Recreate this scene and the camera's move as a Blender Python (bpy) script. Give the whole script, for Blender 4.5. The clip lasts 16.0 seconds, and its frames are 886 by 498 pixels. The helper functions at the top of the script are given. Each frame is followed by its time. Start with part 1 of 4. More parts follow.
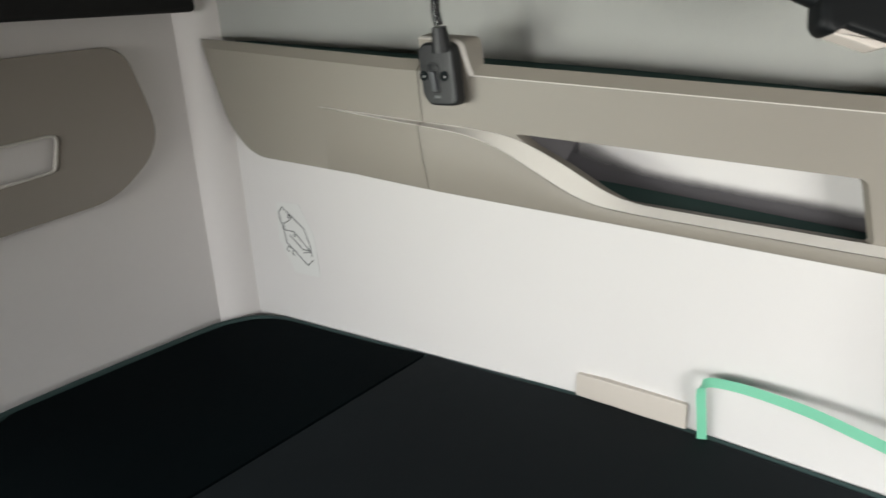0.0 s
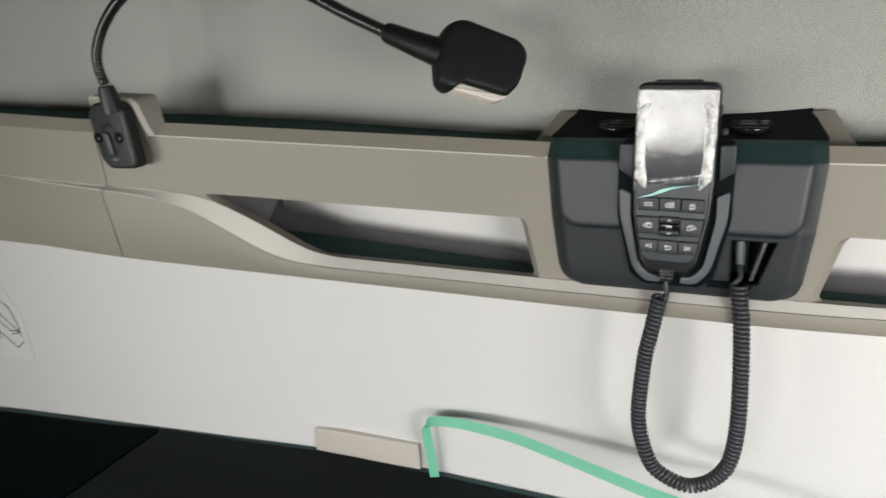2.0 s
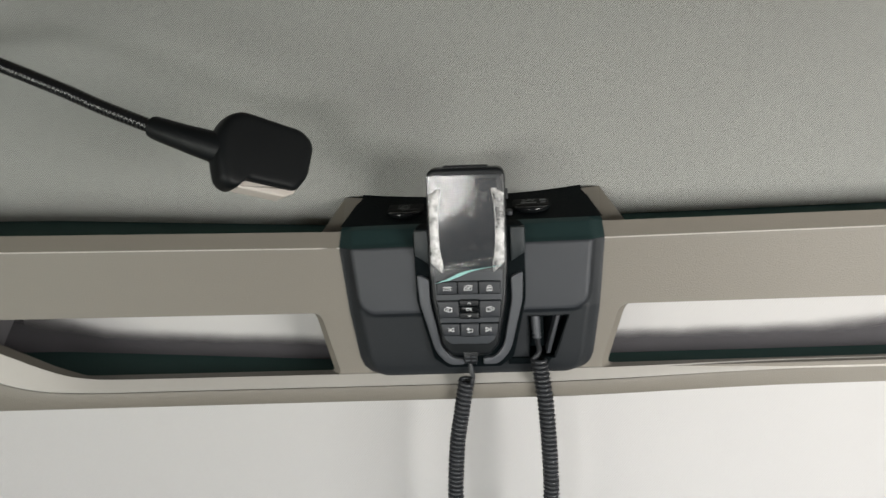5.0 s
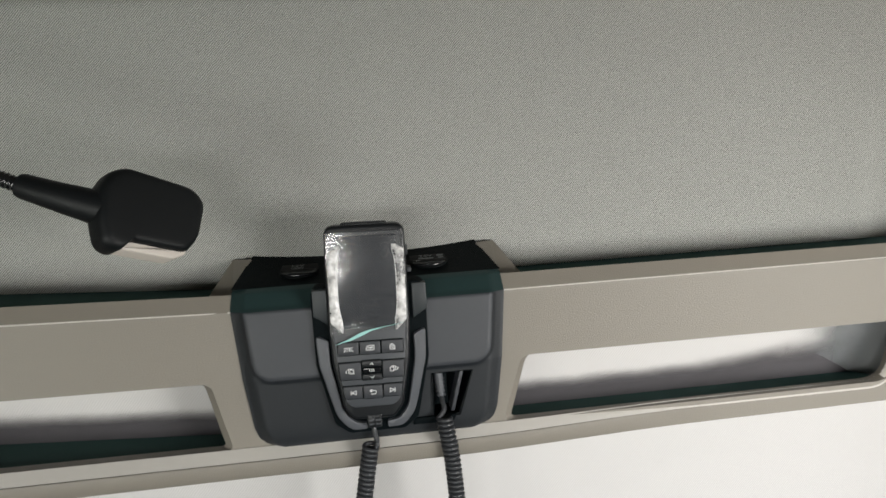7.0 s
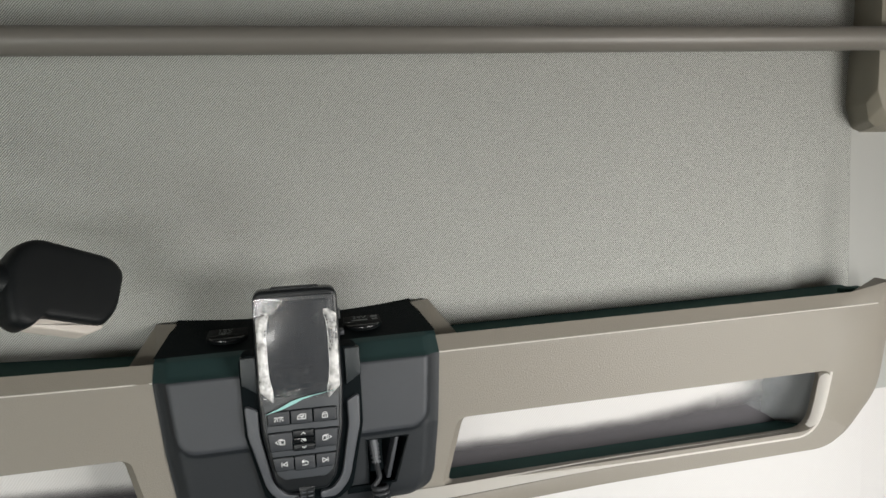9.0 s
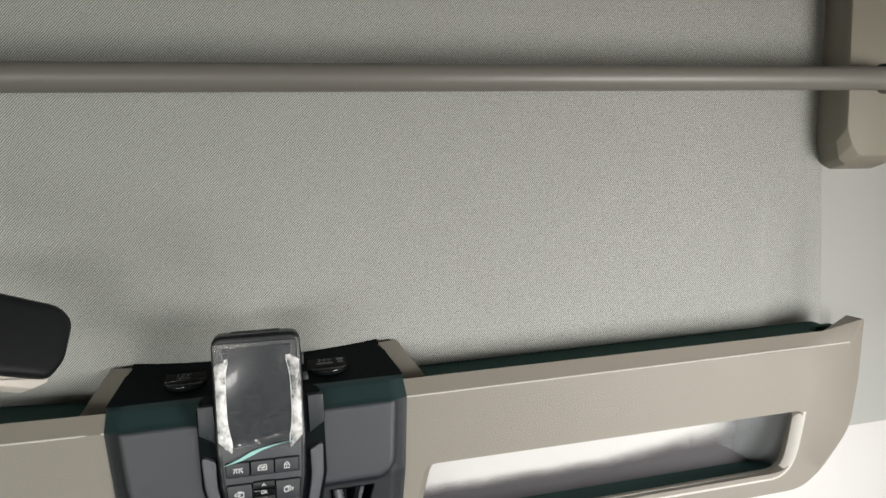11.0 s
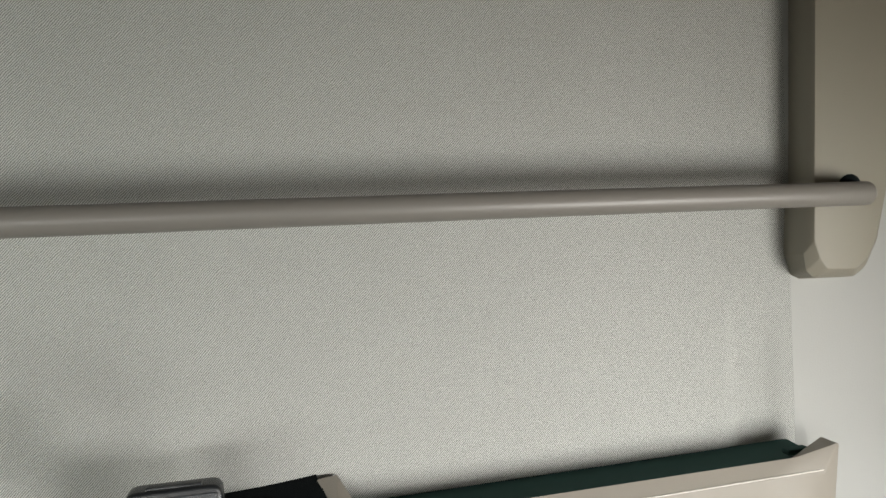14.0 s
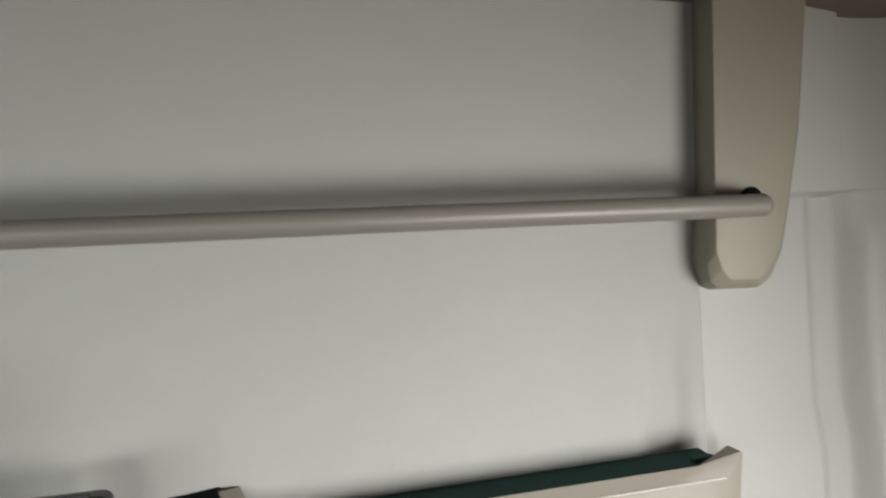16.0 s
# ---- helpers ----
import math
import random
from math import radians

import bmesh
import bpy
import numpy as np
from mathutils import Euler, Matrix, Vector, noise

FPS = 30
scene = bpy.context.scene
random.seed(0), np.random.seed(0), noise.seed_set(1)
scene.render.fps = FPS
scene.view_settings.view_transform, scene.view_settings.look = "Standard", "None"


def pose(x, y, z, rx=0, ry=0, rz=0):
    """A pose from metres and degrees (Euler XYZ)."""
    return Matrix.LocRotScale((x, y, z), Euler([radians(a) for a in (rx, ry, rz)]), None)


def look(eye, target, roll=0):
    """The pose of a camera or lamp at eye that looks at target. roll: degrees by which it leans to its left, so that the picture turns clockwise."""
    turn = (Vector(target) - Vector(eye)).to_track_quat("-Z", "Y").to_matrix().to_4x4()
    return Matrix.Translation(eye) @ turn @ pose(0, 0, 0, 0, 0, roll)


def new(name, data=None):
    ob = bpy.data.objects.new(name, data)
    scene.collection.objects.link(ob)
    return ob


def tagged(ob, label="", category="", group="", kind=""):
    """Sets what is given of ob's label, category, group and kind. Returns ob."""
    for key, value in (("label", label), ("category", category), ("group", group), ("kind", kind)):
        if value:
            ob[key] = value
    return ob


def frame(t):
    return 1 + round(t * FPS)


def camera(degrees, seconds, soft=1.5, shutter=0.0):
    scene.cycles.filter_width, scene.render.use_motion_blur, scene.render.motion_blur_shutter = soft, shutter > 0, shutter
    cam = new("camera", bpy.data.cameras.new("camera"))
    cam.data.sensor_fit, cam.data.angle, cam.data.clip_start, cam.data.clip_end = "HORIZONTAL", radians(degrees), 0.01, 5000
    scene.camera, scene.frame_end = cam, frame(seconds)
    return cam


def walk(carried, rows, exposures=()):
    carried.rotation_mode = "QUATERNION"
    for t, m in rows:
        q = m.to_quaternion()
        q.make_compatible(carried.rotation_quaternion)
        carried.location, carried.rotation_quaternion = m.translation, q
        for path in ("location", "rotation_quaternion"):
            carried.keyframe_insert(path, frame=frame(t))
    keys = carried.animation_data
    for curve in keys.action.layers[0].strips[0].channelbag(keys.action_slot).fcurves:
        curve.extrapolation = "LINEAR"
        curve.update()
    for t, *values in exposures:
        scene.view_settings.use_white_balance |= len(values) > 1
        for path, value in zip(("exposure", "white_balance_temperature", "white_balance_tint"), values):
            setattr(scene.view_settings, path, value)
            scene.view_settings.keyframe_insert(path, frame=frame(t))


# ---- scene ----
cam = camera(63.4, 16.0, shutter=0.5)
PATH = [
    (0, (-0.031, -0.737, 1.429), (-1.245, 0.703, 0.757), -2.7),
    (0.5, (0.005, -0.709, 1.426), (-1.107, 0.815, 0.762), -3.0),
    (1, (0.031, -0.68, 1.422), (-0.968, 0.927, 0.776), -3.1),
    (1.5, (0.053, -0.662, 1.429), (-0.852, 1.006, 0.799), -3.3),
    (2, (0.068, -0.647, 1.442), (-0.73, 1.081, 0.827), -3.5),
    (2.5, (0.072, -0.637, 1.453), (-0.617, 1.145, 0.863), -3.4),
    (3, (0.055, -0.626, 1.465), (-0.507, 1.204, 0.885), -3.6),
    (3.5, (0.033, -0.628, 1.463), (-0.414, 1.24, 0.909), -3.5),
    (4, (0.015, -0.626, 1.463), (-0.32, 1.271, 0.928), -3.5),
    (4.5, (0.02, -0.621, 1.463), (-0.227, 1.297, 0.952), -3.4),
    (5, (0.027, -0.615, 1.46), (-0.134, 1.32, 0.977), -3.5),
    (5.2, (0.03, -0.617, 1.459), (-0.1, 1.323, 0.986), -3.5),
    (7.5, (-0.008, -0.602, 1.453), (0.287, 1.354, 1.156), -3.4),
    (8, (-0.003, -0.601, 1.458), (0.334, 1.351, 1.183), -3.4),
    (8.5, (-0.003, -0.596, 1.467), (0.374, 1.351, 1.207), -3.2),
    (9, (0.003, -0.593, 1.476), (0.405, 1.35, 1.227), -3.2),
    (11.5, (0.019, -0.566, 1.511), (0.495, 1.366, 1.312), -2.8),
    (12, (0.032, -0.556, 1.536), (0.498, 1.38, 1.351), -2.9),
    (12.5, (0.056, -0.55, 1.542), (0.524, 1.388, 1.386), -3.0),
    (13, (0.061, -0.534, 1.549), (0.539, 1.404, 1.423), -2.9),
    (13.5, (0.075, -0.545, 1.558), (0.546, 1.396, 1.446), -3.0),
    (14, (0.076, -0.551, 1.565), (0.551, 1.39, 1.469), -3.1),
    (14.5, (0.078, -0.567, 1.579), (0.56, 1.372, 1.489), -3.1),
    (15, (0.078, -0.587, 1.598), (0.568, 1.351, 1.524), -3.3),
    (15.5, (0.096, -0.578, 1.603), (0.585, 1.36, 1.524), -3.5),
    (16, (0.154, -0.583, 1.559), (0.644, 1.356, 1.505), -3.5),
]
EXPOSURES = [(0, 0.52, 6500, 10), (2, 0.23, 6500, 10), (3.5, 0.05, 6500, 10), (5, -0.03, 6500, 10), (7.5, -0.01, 6500, 10), (9, 0.08, 6500, 10), (12.5, 0.39, 6500, 10), (15.5, 0.50, 6500, 10), (16, 0.46, 6500, 10)]
walk(cam, [(t, look(eye, target, roll)) for t, eye, target, roll in PATH], EXPOSURES)

# ---- world and light ----
LEFT, RIGHT, FRONT, ROOF = -1.125, 0.86, -2.2, 1.82
BED = 0.888

world = bpy.data.worlds.new("world")
scene.world = world
world.use_nodes = True
wn = world.node_tree.nodes
sky = wn.new("ShaderNodeTexSky")
sky.sky_type, sky.sun_disc = "NISHITA", False
sky.sun_elevation, sky.sun_rotation = radians(35), radians(200)
world.node_tree.links.new(sky.outputs[0], wn["Background"].inputs[0])
wn["Background"].inputs[1].default_value = 0.12


def area_lamp(name, eye, target, sx, sy, watts, colour, spread=180):
    d = bpy.data.lights.new(name, "AREA")
    d.shape, d.size, d.size_y, d.energy, d.color, d.spread = "RECTANGLE", sx, sy, watts, colour, radians(spread)
    ob = new(name, d)
    ob.matrix_world = look(eye, target)
    return ob


# unseen lamps in the openings: stand-ins for sky shining down, plus added upward fills
# the warm and the green tint only colour the added fills
DAY, WARM_FILL, GREEN_FILL = (0.99, 1.0, 0.988), (1.0, 0.87, 0.68), (0.94, 1.0, 0.90)
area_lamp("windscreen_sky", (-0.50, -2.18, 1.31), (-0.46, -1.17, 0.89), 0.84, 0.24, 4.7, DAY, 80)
area_lamp("windscreen_fill", (-0.50, -2.17, 1.31), (-0.30, 0, 1.45), 0.82, 0.24, 0.06, WARM_FILL)
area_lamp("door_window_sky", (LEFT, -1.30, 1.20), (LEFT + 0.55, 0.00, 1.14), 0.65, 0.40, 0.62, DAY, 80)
area_lamp("door_window_fill", (LEFT + 0.01, -1.30, 1.21), (-0.60, 0, 1.48), 0.65, 0.4, 1.00, GREEN_FILL, 64)
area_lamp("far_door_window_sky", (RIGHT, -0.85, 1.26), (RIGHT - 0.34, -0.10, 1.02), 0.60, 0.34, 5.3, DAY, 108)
area_lamp("far_door_window_fill", (RIGHT - 0.01, -0.85, 1.26), (0.56, 0.0, 1.62), 0.60, 0.36, 1.15, WARM_FILL, 120)


# ---- materials ----
def material(name, colour, rough=0.5, metal=0.0, vary=0.06, scale=6.0, bump=0.0, bscale=400.0, spec=0.5, coat=0.0, sheen=0.0):
    """A painted or moulded surface: colour that drifts at two scales, and a fine relief."""
    m = bpy.data.materials.new(name)
    m.use_nodes = True
    n, l = m.node_tree.nodes, m.node_tree.links
    p = n["Principled BSDF"]
    p.inputs["Metallic"].default_value = metal
    p.inputs["Specular IOR Level"].default_value = spec
    p.inputs["Coat Weight"].default_value = coat
    p.inputs["Sheen Weight"].default_value = sheen
    tc = n.new("ShaderNodeTexCoord")
    big = n.new("ShaderNodeTexNoise")
    big.inputs["Scale"].default_value, big.inputs["Detail"].default_value = scale, 5
    small = n.new("ShaderNodeTexNoise")
    small.inputs["Scale"].default_value, small.inputs["Detail"].default_value = scale * 22, 3
    l.new(tc.outputs["Object"], big.inputs["Vector"])
    l.new(tc.outputs["Object"], small.inputs["Vector"])
    mix = n.new("ShaderNodeMath")
    mix.operation = "MULTIPLY_ADD"
    mix.inputs[1].default_value = 0.35
    l.new(small.outputs["Fac"], mix.inputs[0])
    l.new(big.outputs["Fac"], mix.inputs[2])
    ramp = n.new("ShaderNodeValToRGB")
    ramp.color_ramp.elements[0].position, ramp.color_ramp.elements[1].position = 0.35, 1.0
    ramp.color_ramp.elements[0].color = (*[c * (1 - vary) for c in colour], 1)
    ramp.color_ramp.elements[1].color = (*[min(1, c * (1 + vary)) for c in colour], 1)
    l.new(mix.outputs[0], ramp.inputs[0])
    l.new(ramp.outputs[0], p.inputs["Base Color"])
    rr = n.new("ShaderNodeMapRange")
    rr.inputs["To Min"].default_value, rr.inputs["To Max"].default_value = max(0.03, rough - 0.07), min(1, rough + 0.07)
    l.new(small.outputs["Fac"], rr.inputs["Value"])
    l.new(rr.outputs[0], p.inputs["Roughness"])
    if bump:
        v = n.new("ShaderNodeTexVoronoi")
        v.inputs["Scale"].default_value = bscale
        l.new(tc.outputs["Object"], v.inputs["Vector"])
        b = n.new("ShaderNodeBump")
        b.inputs["Strength"].default_value, b.inputs["Distance"].default_value = bump, 0.0006
        l.new(v.outputs["Distance"], b.inputs["Height"])
        l.new(b.outputs[0], p.inputs["Normal"])
    return m


def woven(name, colour, dark, pitch, bump, rough=0.9, slant=1.0, vary=0.05):
    """Cloth with a diagonal twill of the given pitch in metres."""
    m = material(name, colour, rough, vary=vary, scale=3.0, sheen=0.15)
    n, l = m.node_tree.nodes, m.node_tree.links
    p = n["Principled BSDF"]
    tc = n["Texture Coordinate"]
    mp = n.new("ShaderNodeMapping")
    mp.inputs["Rotation"].default_value = (0, radians(40 * slant), 0)
    l.new(tc.outputs["Object"], mp.inputs["Vector"])
    w = n.new("ShaderNodeTexWave")
    w.wave_type, w.bands_direction = "BANDS", "X"
    w.inputs["Scale"].default_value = 1 / pitch / 3.14
    w.inputs["Distortion"].default_value, w.inputs["Detail"].default_value, w.inputs["Detail Scale"].default_value = 4.0, 2, 0.8
    l.new(mp.outputs[0], w.inputs["Vector"])
    old = p.inputs["Base Color"].links[0].from_socket
    mx = n.new("ShaderNodeMix")
    mx.data_type = "RGBA"
    mx.inputs[7].default_value = (*dark, 1)
    l.new(w.outputs["Fac"], mx.inputs[0])
    l.new(old, mx.inputs[6])
    l.new(mx.outputs[2], p.inputs["Base Color"])
    b = n.new("ShaderNodeBump")
    b.inputs["Strength"].default_value, b.inputs["Distance"].default_value = bump, 0.0005
    l.new(w.outputs["Fac"], b.inputs["Height"])
    l.new(b.outputs[0], p.inputs["Normal"])
    return m


WHITE = woven("white_twill_lining", (0.680, 0.661, 0.648), (0.604, 0.586, 0.575), 0.0021, 0.3, slant=-1.0, vary=0.03)
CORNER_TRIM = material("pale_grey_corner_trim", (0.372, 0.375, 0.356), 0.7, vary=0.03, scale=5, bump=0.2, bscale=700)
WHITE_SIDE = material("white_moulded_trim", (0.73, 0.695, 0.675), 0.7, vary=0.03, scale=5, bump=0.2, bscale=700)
CLOTH = woven("grey_twill_lining", (0.528, 0.535, 0.505), (0.172, 0.175, 0.163), 0.00160, 0.45, slant=-1.12)
BEIGE = material("beige_grained_plastic", (0.242, 0.220, 0.187), 0.5, vary=0.04, scale=5, bump=0.3, bscale=1100)
# paler copies of the beige trim that carry light caught by ledges and edges
LIP = material("pale_lit_trim", (0.64, 0.61, 0.565), 0.38, vary=0.03, scale=8)
RIM = material("lit_beige_bevel", (0.60, 0.57, 0.525), 0.45, vary=0.03, scale=8)
TAUPE = material("taupe_plastic", (0.31, 0.275, 0.240), 0.5, vary=0.04, scale=5, bump=0.3, bscale=1100)
BRACKET = material("olive_grey_plastic", (0.240, 0.222, 0.178), 0.5, vary=0.04, scale=5, bump=0.25, bscale=1000)
TUBE = material("grey_painted_tube", (0.175, 0.163, 0.146), 0.42, vary=0.03, scale=10)
LINER = material("dark_teal_pocket_liner", (0.020, 0.066, 0.060), 0.9, vary=0.1, scale=8)
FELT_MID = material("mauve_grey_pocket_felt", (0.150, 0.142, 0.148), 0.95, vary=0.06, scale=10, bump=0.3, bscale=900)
CEIL = material("brown_roof_lining", (0.16, 0.135, 0.115), 0.95, vary=0.08, scale=6, bump=0.4, bscale=700)
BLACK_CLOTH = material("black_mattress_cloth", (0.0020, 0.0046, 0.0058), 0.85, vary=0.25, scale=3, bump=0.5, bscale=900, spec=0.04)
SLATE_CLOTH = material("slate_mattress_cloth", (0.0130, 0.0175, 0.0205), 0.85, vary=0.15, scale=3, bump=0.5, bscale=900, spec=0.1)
GREY_CAB = material("dark_cab_trim", (0.045, 0.045, 0.046), 0.7, vary=0.1, scale=3)
BLACK_PAD = material("black_padding", (0.004, 0.004, 0.0045), 0.7, vary=0.2, scale=4)
# fascia and pads are one plastic; their tones put slope light into the colour
CONSOLE = material("charcoal_fascia_shaded", (0.0115, 0.0145, 0.0180), 0.5, vary=0.08, scale=12, bump=0.25, bscale=1600)
PAD = material("charcoal_pad_lit", (0.051, 0.055, 0.063), 0.45, vary=0.08, scale=12, bump=0.25, bscale=1600)
CONSOLE_TOP = material("black_plastic", (0.0042, 0.0068, 0.0080), 0.6, vary=0.1, scale=12, bump=0.2, bscale=1600, spec=0.05)


# ---- mesh helpers ----
def link(name, bm, mat, parent=None, smooth=35):
    me = bpy.data.meshes.new(name)
    bm.normal_update()
    bm.to_mesh(me)
    bm.free()
    me.materials.append(mat)
    if smooth:
        me.shade_smooth()
        me.set_sharp_from_angle(angle=radians(smooth))
    ob = new(name, me)
    if parent:
        ob.parent = parent
    return ob


def part(name, bm, mat, parent, label="", smooth=35):
    ob = link(name, bm, mat, parent, smooth)
    return tagged(ob, label=label) if label else ob


def thing(name, label, category, at=(0, 0, 0), group="", kind=""):
    ob = new(name)
    ob.empty_display_size = 0.02
    ob.location = at
    return tagged(ob, label, category, group, kind)


def box(x0, x1, y0, y1, z0, z1, bevel=0.0, seg=2):
    bm = bmesh.new()
    bmesh.ops.create_cube(bm, size=1)
    for v in bm.verts:
        v.co = Vector(((x0 + x1) / 2 + v.co.x * (x1 - x0), (y0 + y1) / 2 + v.co.y * (y1 - y0), (z0 + z1) / 2 + v.co.z * (z1 - z0)))
    if bevel:
        bmesh.ops.bevel(bm, geom=bm.edges[:], offset=bevel, segments=seg, profile=0.5, affect="EDGES")
    return bm


def prism(outline, y0, y1, bevel=0.0, seg=2, axis="y"):
    """A plate: an outline of (x, z), pushed from y0 (front) to y1 (back), with the front edge rounded."""
    bm = bmesh.new()
    fr = [bm.verts.new((x, y0, z)) for x, z in outline]
    bk = [bm.verts.new((x, y1, z)) for x, z in outline]
    n = len(outline)
    front = bm.faces.new(fr)
    bm.faces.new(bk[::-1])
    for i in range(n):
        bm.faces.new((fr[i], bk[i], bk[(i + 1) % n], fr[(i + 1) % n]))
    bmesh.ops.recalc_face_normals(bm, faces=bm.faces[:])
    if bevel:
        bmesh.ops.bevel(bm, geom=list(front.edges), offset=bevel, segments=seg, profile=0.5, affect="EDGES")
    return bm


def rounded(points, radii, seg=6):
    """A closed outline with its corners rounded."""
    out, n = [], len(points)
    for i, p in enumerate(points):
        p = Vector(p)
        a, b = Vector(points[i - 1]), Vector(points[(i + 1) % n])
        r = radii[i] if isinstance(radii, (list, tuple)) else radii
        if r <= 0:
            out.append(tuple(p))
            continue
        da, db = (a - p).normalized(), (b - p).normalized()
        half = math.acos(max(-1, min(1, da.dot(db)))) / 2
        cut = min(r / math.tan(half), (a - p).length * 0.49, (b - p).length * 0.49)
        for k in range(seg + 1):
            t = k / seg
            q = (1 - t) ** 2 * (p + da * cut) + 2 * t * (1 - t) * p + t * t * (p + db * cut)
            out.append(tuple(q))
    return out


def along(loop, count, start=0.0):
    """count points at even steps along a closed outline."""
    pts = [Vector(p) for p in loop]
    pts.append(pts[0])
    run = [0.0]
    for a, b in zip(pts, pts[1:]):
        run.append(run[-1] + (b - a).length)
    out, j = [], 0
    for k in range(count):
        s = (start + k / count) % 1.0 * run[-1]
        j = max(i for i in range(len(run) - 1) if run[i] <= s + 1e-12)
        f = (s - run[j]) / max(1e-9, run[j + 1] - run[j])
        out.append(tuple(pts[j].lerp(pts[j + 1], f)))
    return out


def sweep(points, radius, sides=12, closed=False, cap=True):
    """A tube along points; radius may be one number or one a point."""
    bm = bmesh.new()
    pts = [Vector(p) for p in points]
    rings, up = [], None
    for i, p in enumerate(pts):
        d = (pts[min(i + 1, len(pts) - 1)] - pts[max(i - 1, 0)]).normalized()
        if up is None:
            up = d.orthogonal().normalized()
        up = (up - d * up.dot(d)).normalized()
        side = d.cross(up)
        r = radius[i] if isinstance(radius, (list, tuple)) else radius
        rings.append([bm.verts.new(p + (up * math.cos(a) + side * math.sin(a)) * r) for a in (2 * math.pi * k / sides for k in range(sides))])
    for a, b in zip(rings, rings[1:]):
        for k in range(sides):
            bm.faces.new((a[k], a[(k + 1) % sides], b[(k + 1) % sides], b[k]))
    if cap:
        bm.faces.new(rings[0][::-1])
        bm.faces.new(rings[-1])
    bmesh.ops.recalc_face_normals(bm, faces=bm.faces[:])
    return bm


def spline(points, steps=10):
    """A smooth curve through points (Catmull-Rom)."""
    p = [Vector(q) for q in points]
    p = [2 * p[0] - p[1], *p, 2 * p[-1] - p[-2]]
    out = []
    for i in range(1, len(p) - 2):
        for k in range(steps):
            t = k / steps
            out.append(0.5 * (2 * p[i] + (p[i + 1] - p[i - 1]) * t + (2 * p[i - 1] - 5 * p[i] + 4 * p[i + 1] - p[i + 2]) * t * t
                              + (3 * p[i] - p[i - 1] - 3 * p[i + 1] + p[i + 2]) * t ** 3))
    out.append(p[-2])
    return out


def grid(nx, nz, place):
    """A sheet of nx by nz cells; place(u, v) gives each corner, u and v from 0 to 1."""
    bm = bmesh.new()
    rows = [[bm.verts.new(place(i / nx, j / nz)) for i in range(nx + 1)] for j in range(nz + 1)]
    for j in range(nz):
        for i in range(nx):
            bm.faces.new((rows[j][i], rows[j][i + 1], rows[j + 1][i + 1], rows[j + 1][i]))
    return bm


def thick(bm, depth):
    """Gives a sheet a back, depth metres behind it."""
    bm.normal_update()
    faces = bm.faces[:]
    r = bmesh.ops.solidify(bm, geom=faces, thickness=depth)
    bmesh.ops.recalc_face_normals(bm, faces=bm.faces[:])
    return bm


# ---- plan: the rear trim swings forward towards the left-hand side ----
def wing(x):
    s = max(0.0, -x - 0.12)
    return -0.13 * min(s, 0.5) - 0.02 * max(0.0, s - 0.5)


def rise(x):
    s = max(0.0, -x - 0.12)
    return 0.06 * min(s, 0.5) + 0.025 * max(0.0, s - 0.5)


def back(x):
    return 0.06 - 0.12 * max(0.0, -x - 0.42)


def bend(bm):
    for v in bm.verts:
        x = v.co.x
        v.co.y += wing(x)
        v.co.z += rise(x)
    return bm


def lift(x):
    """How much the top of the trim climbs towards its closed end."""
    return 0.014 * max(0.0, min(1.0, (-x - 0.66) / 0.40))


def smooth01(a, b, x):
    t = max(0.0, min(1.0, (x - a) / (b - a)))
    return t * t * (3 - 2 * t)


# ---- the shell of the cab ----
CORNER = -1.088


def rear_lower(u, v):
    x = CORNER + (0.6000 - CORNER) * u
    z = 0.60 + (1.290 - 0.60) * v
    return x, back(x), z


def left_cove(u, v):
    """The moulded strip in the corner between the rear and the side wall."""
    z = 0.60 + (ROOF - 0.60) * v
    x0, y0, x1, y1 = CORNER, back(CORNER), LEFT, -0.082
    bulge = 0.008 * math.sin(math.pi * u)
    return x0 + (x1 - x0) * u + bulge * 0.8, y0 + (y1 - y0) * u - bulge * 0.5, z


cove = link("wall_cove", thick(grid(16, 12, left_cove), -0.02), WHITE_SIDE)
tagged(cove, "pale moulded cove strip in the corner of the cabin", "wall", kind="structure")


wall = link("wall_rear_lower", thick(grid(160, 30, rear_lower), 0.02), WHITE)
tagged(wall, "white felt-lined rear wall of the sleeping cabin", "wall", kind="structure")


def channel(x, a, b, soft=0.010):
    return smooth01(a - soft, a + soft, x) * (1 - smooth01(b - soft, b + soft, x))


def upper_foot(x):
    return 1.300 + 0.75 * rise(x) - 0.102 * smooth01(0.588, 0.602, x)


def upper_y(x, z):
    side = smooth01(0.588, 0.602, x)
    y = back(x) + 0.012 * smooth01(-1.090, -1.020, x) - 0.0115 * side * (1 - smooth01(1.282, 1.36, z))
    low = 1 - smooth01(1.38, 1.49, z)
    y += 0.007 * channel(x, -0.600, -0.548, 0.013) + 0.006 * low * channel(x, 0.520, 0.568, 0.008)
    y -= 0.0022 * sum(math.exp(-((x - c) / 0.015) ** 2) for c in (-0.622, -0.526))
    y -= 0.005 * channel(x, -0.70, -0.64, 0.03)
    return y


def rear_upper(u, v):
    x = CORNER - 0.03 + (0.620 - CORNER) * u
    z = upper_foot(x) + (ROOF - upper_foot(x)) * v ** 1.6
    return x, upper_y(x, z), z


wall = link("wall_rear_upper", thick(grid(270, 30, rear_upper), 0.02), CLOTH)
tagged(wall, "grey-beige twill cloth lining above the storage trim", "wall", kind="structure")


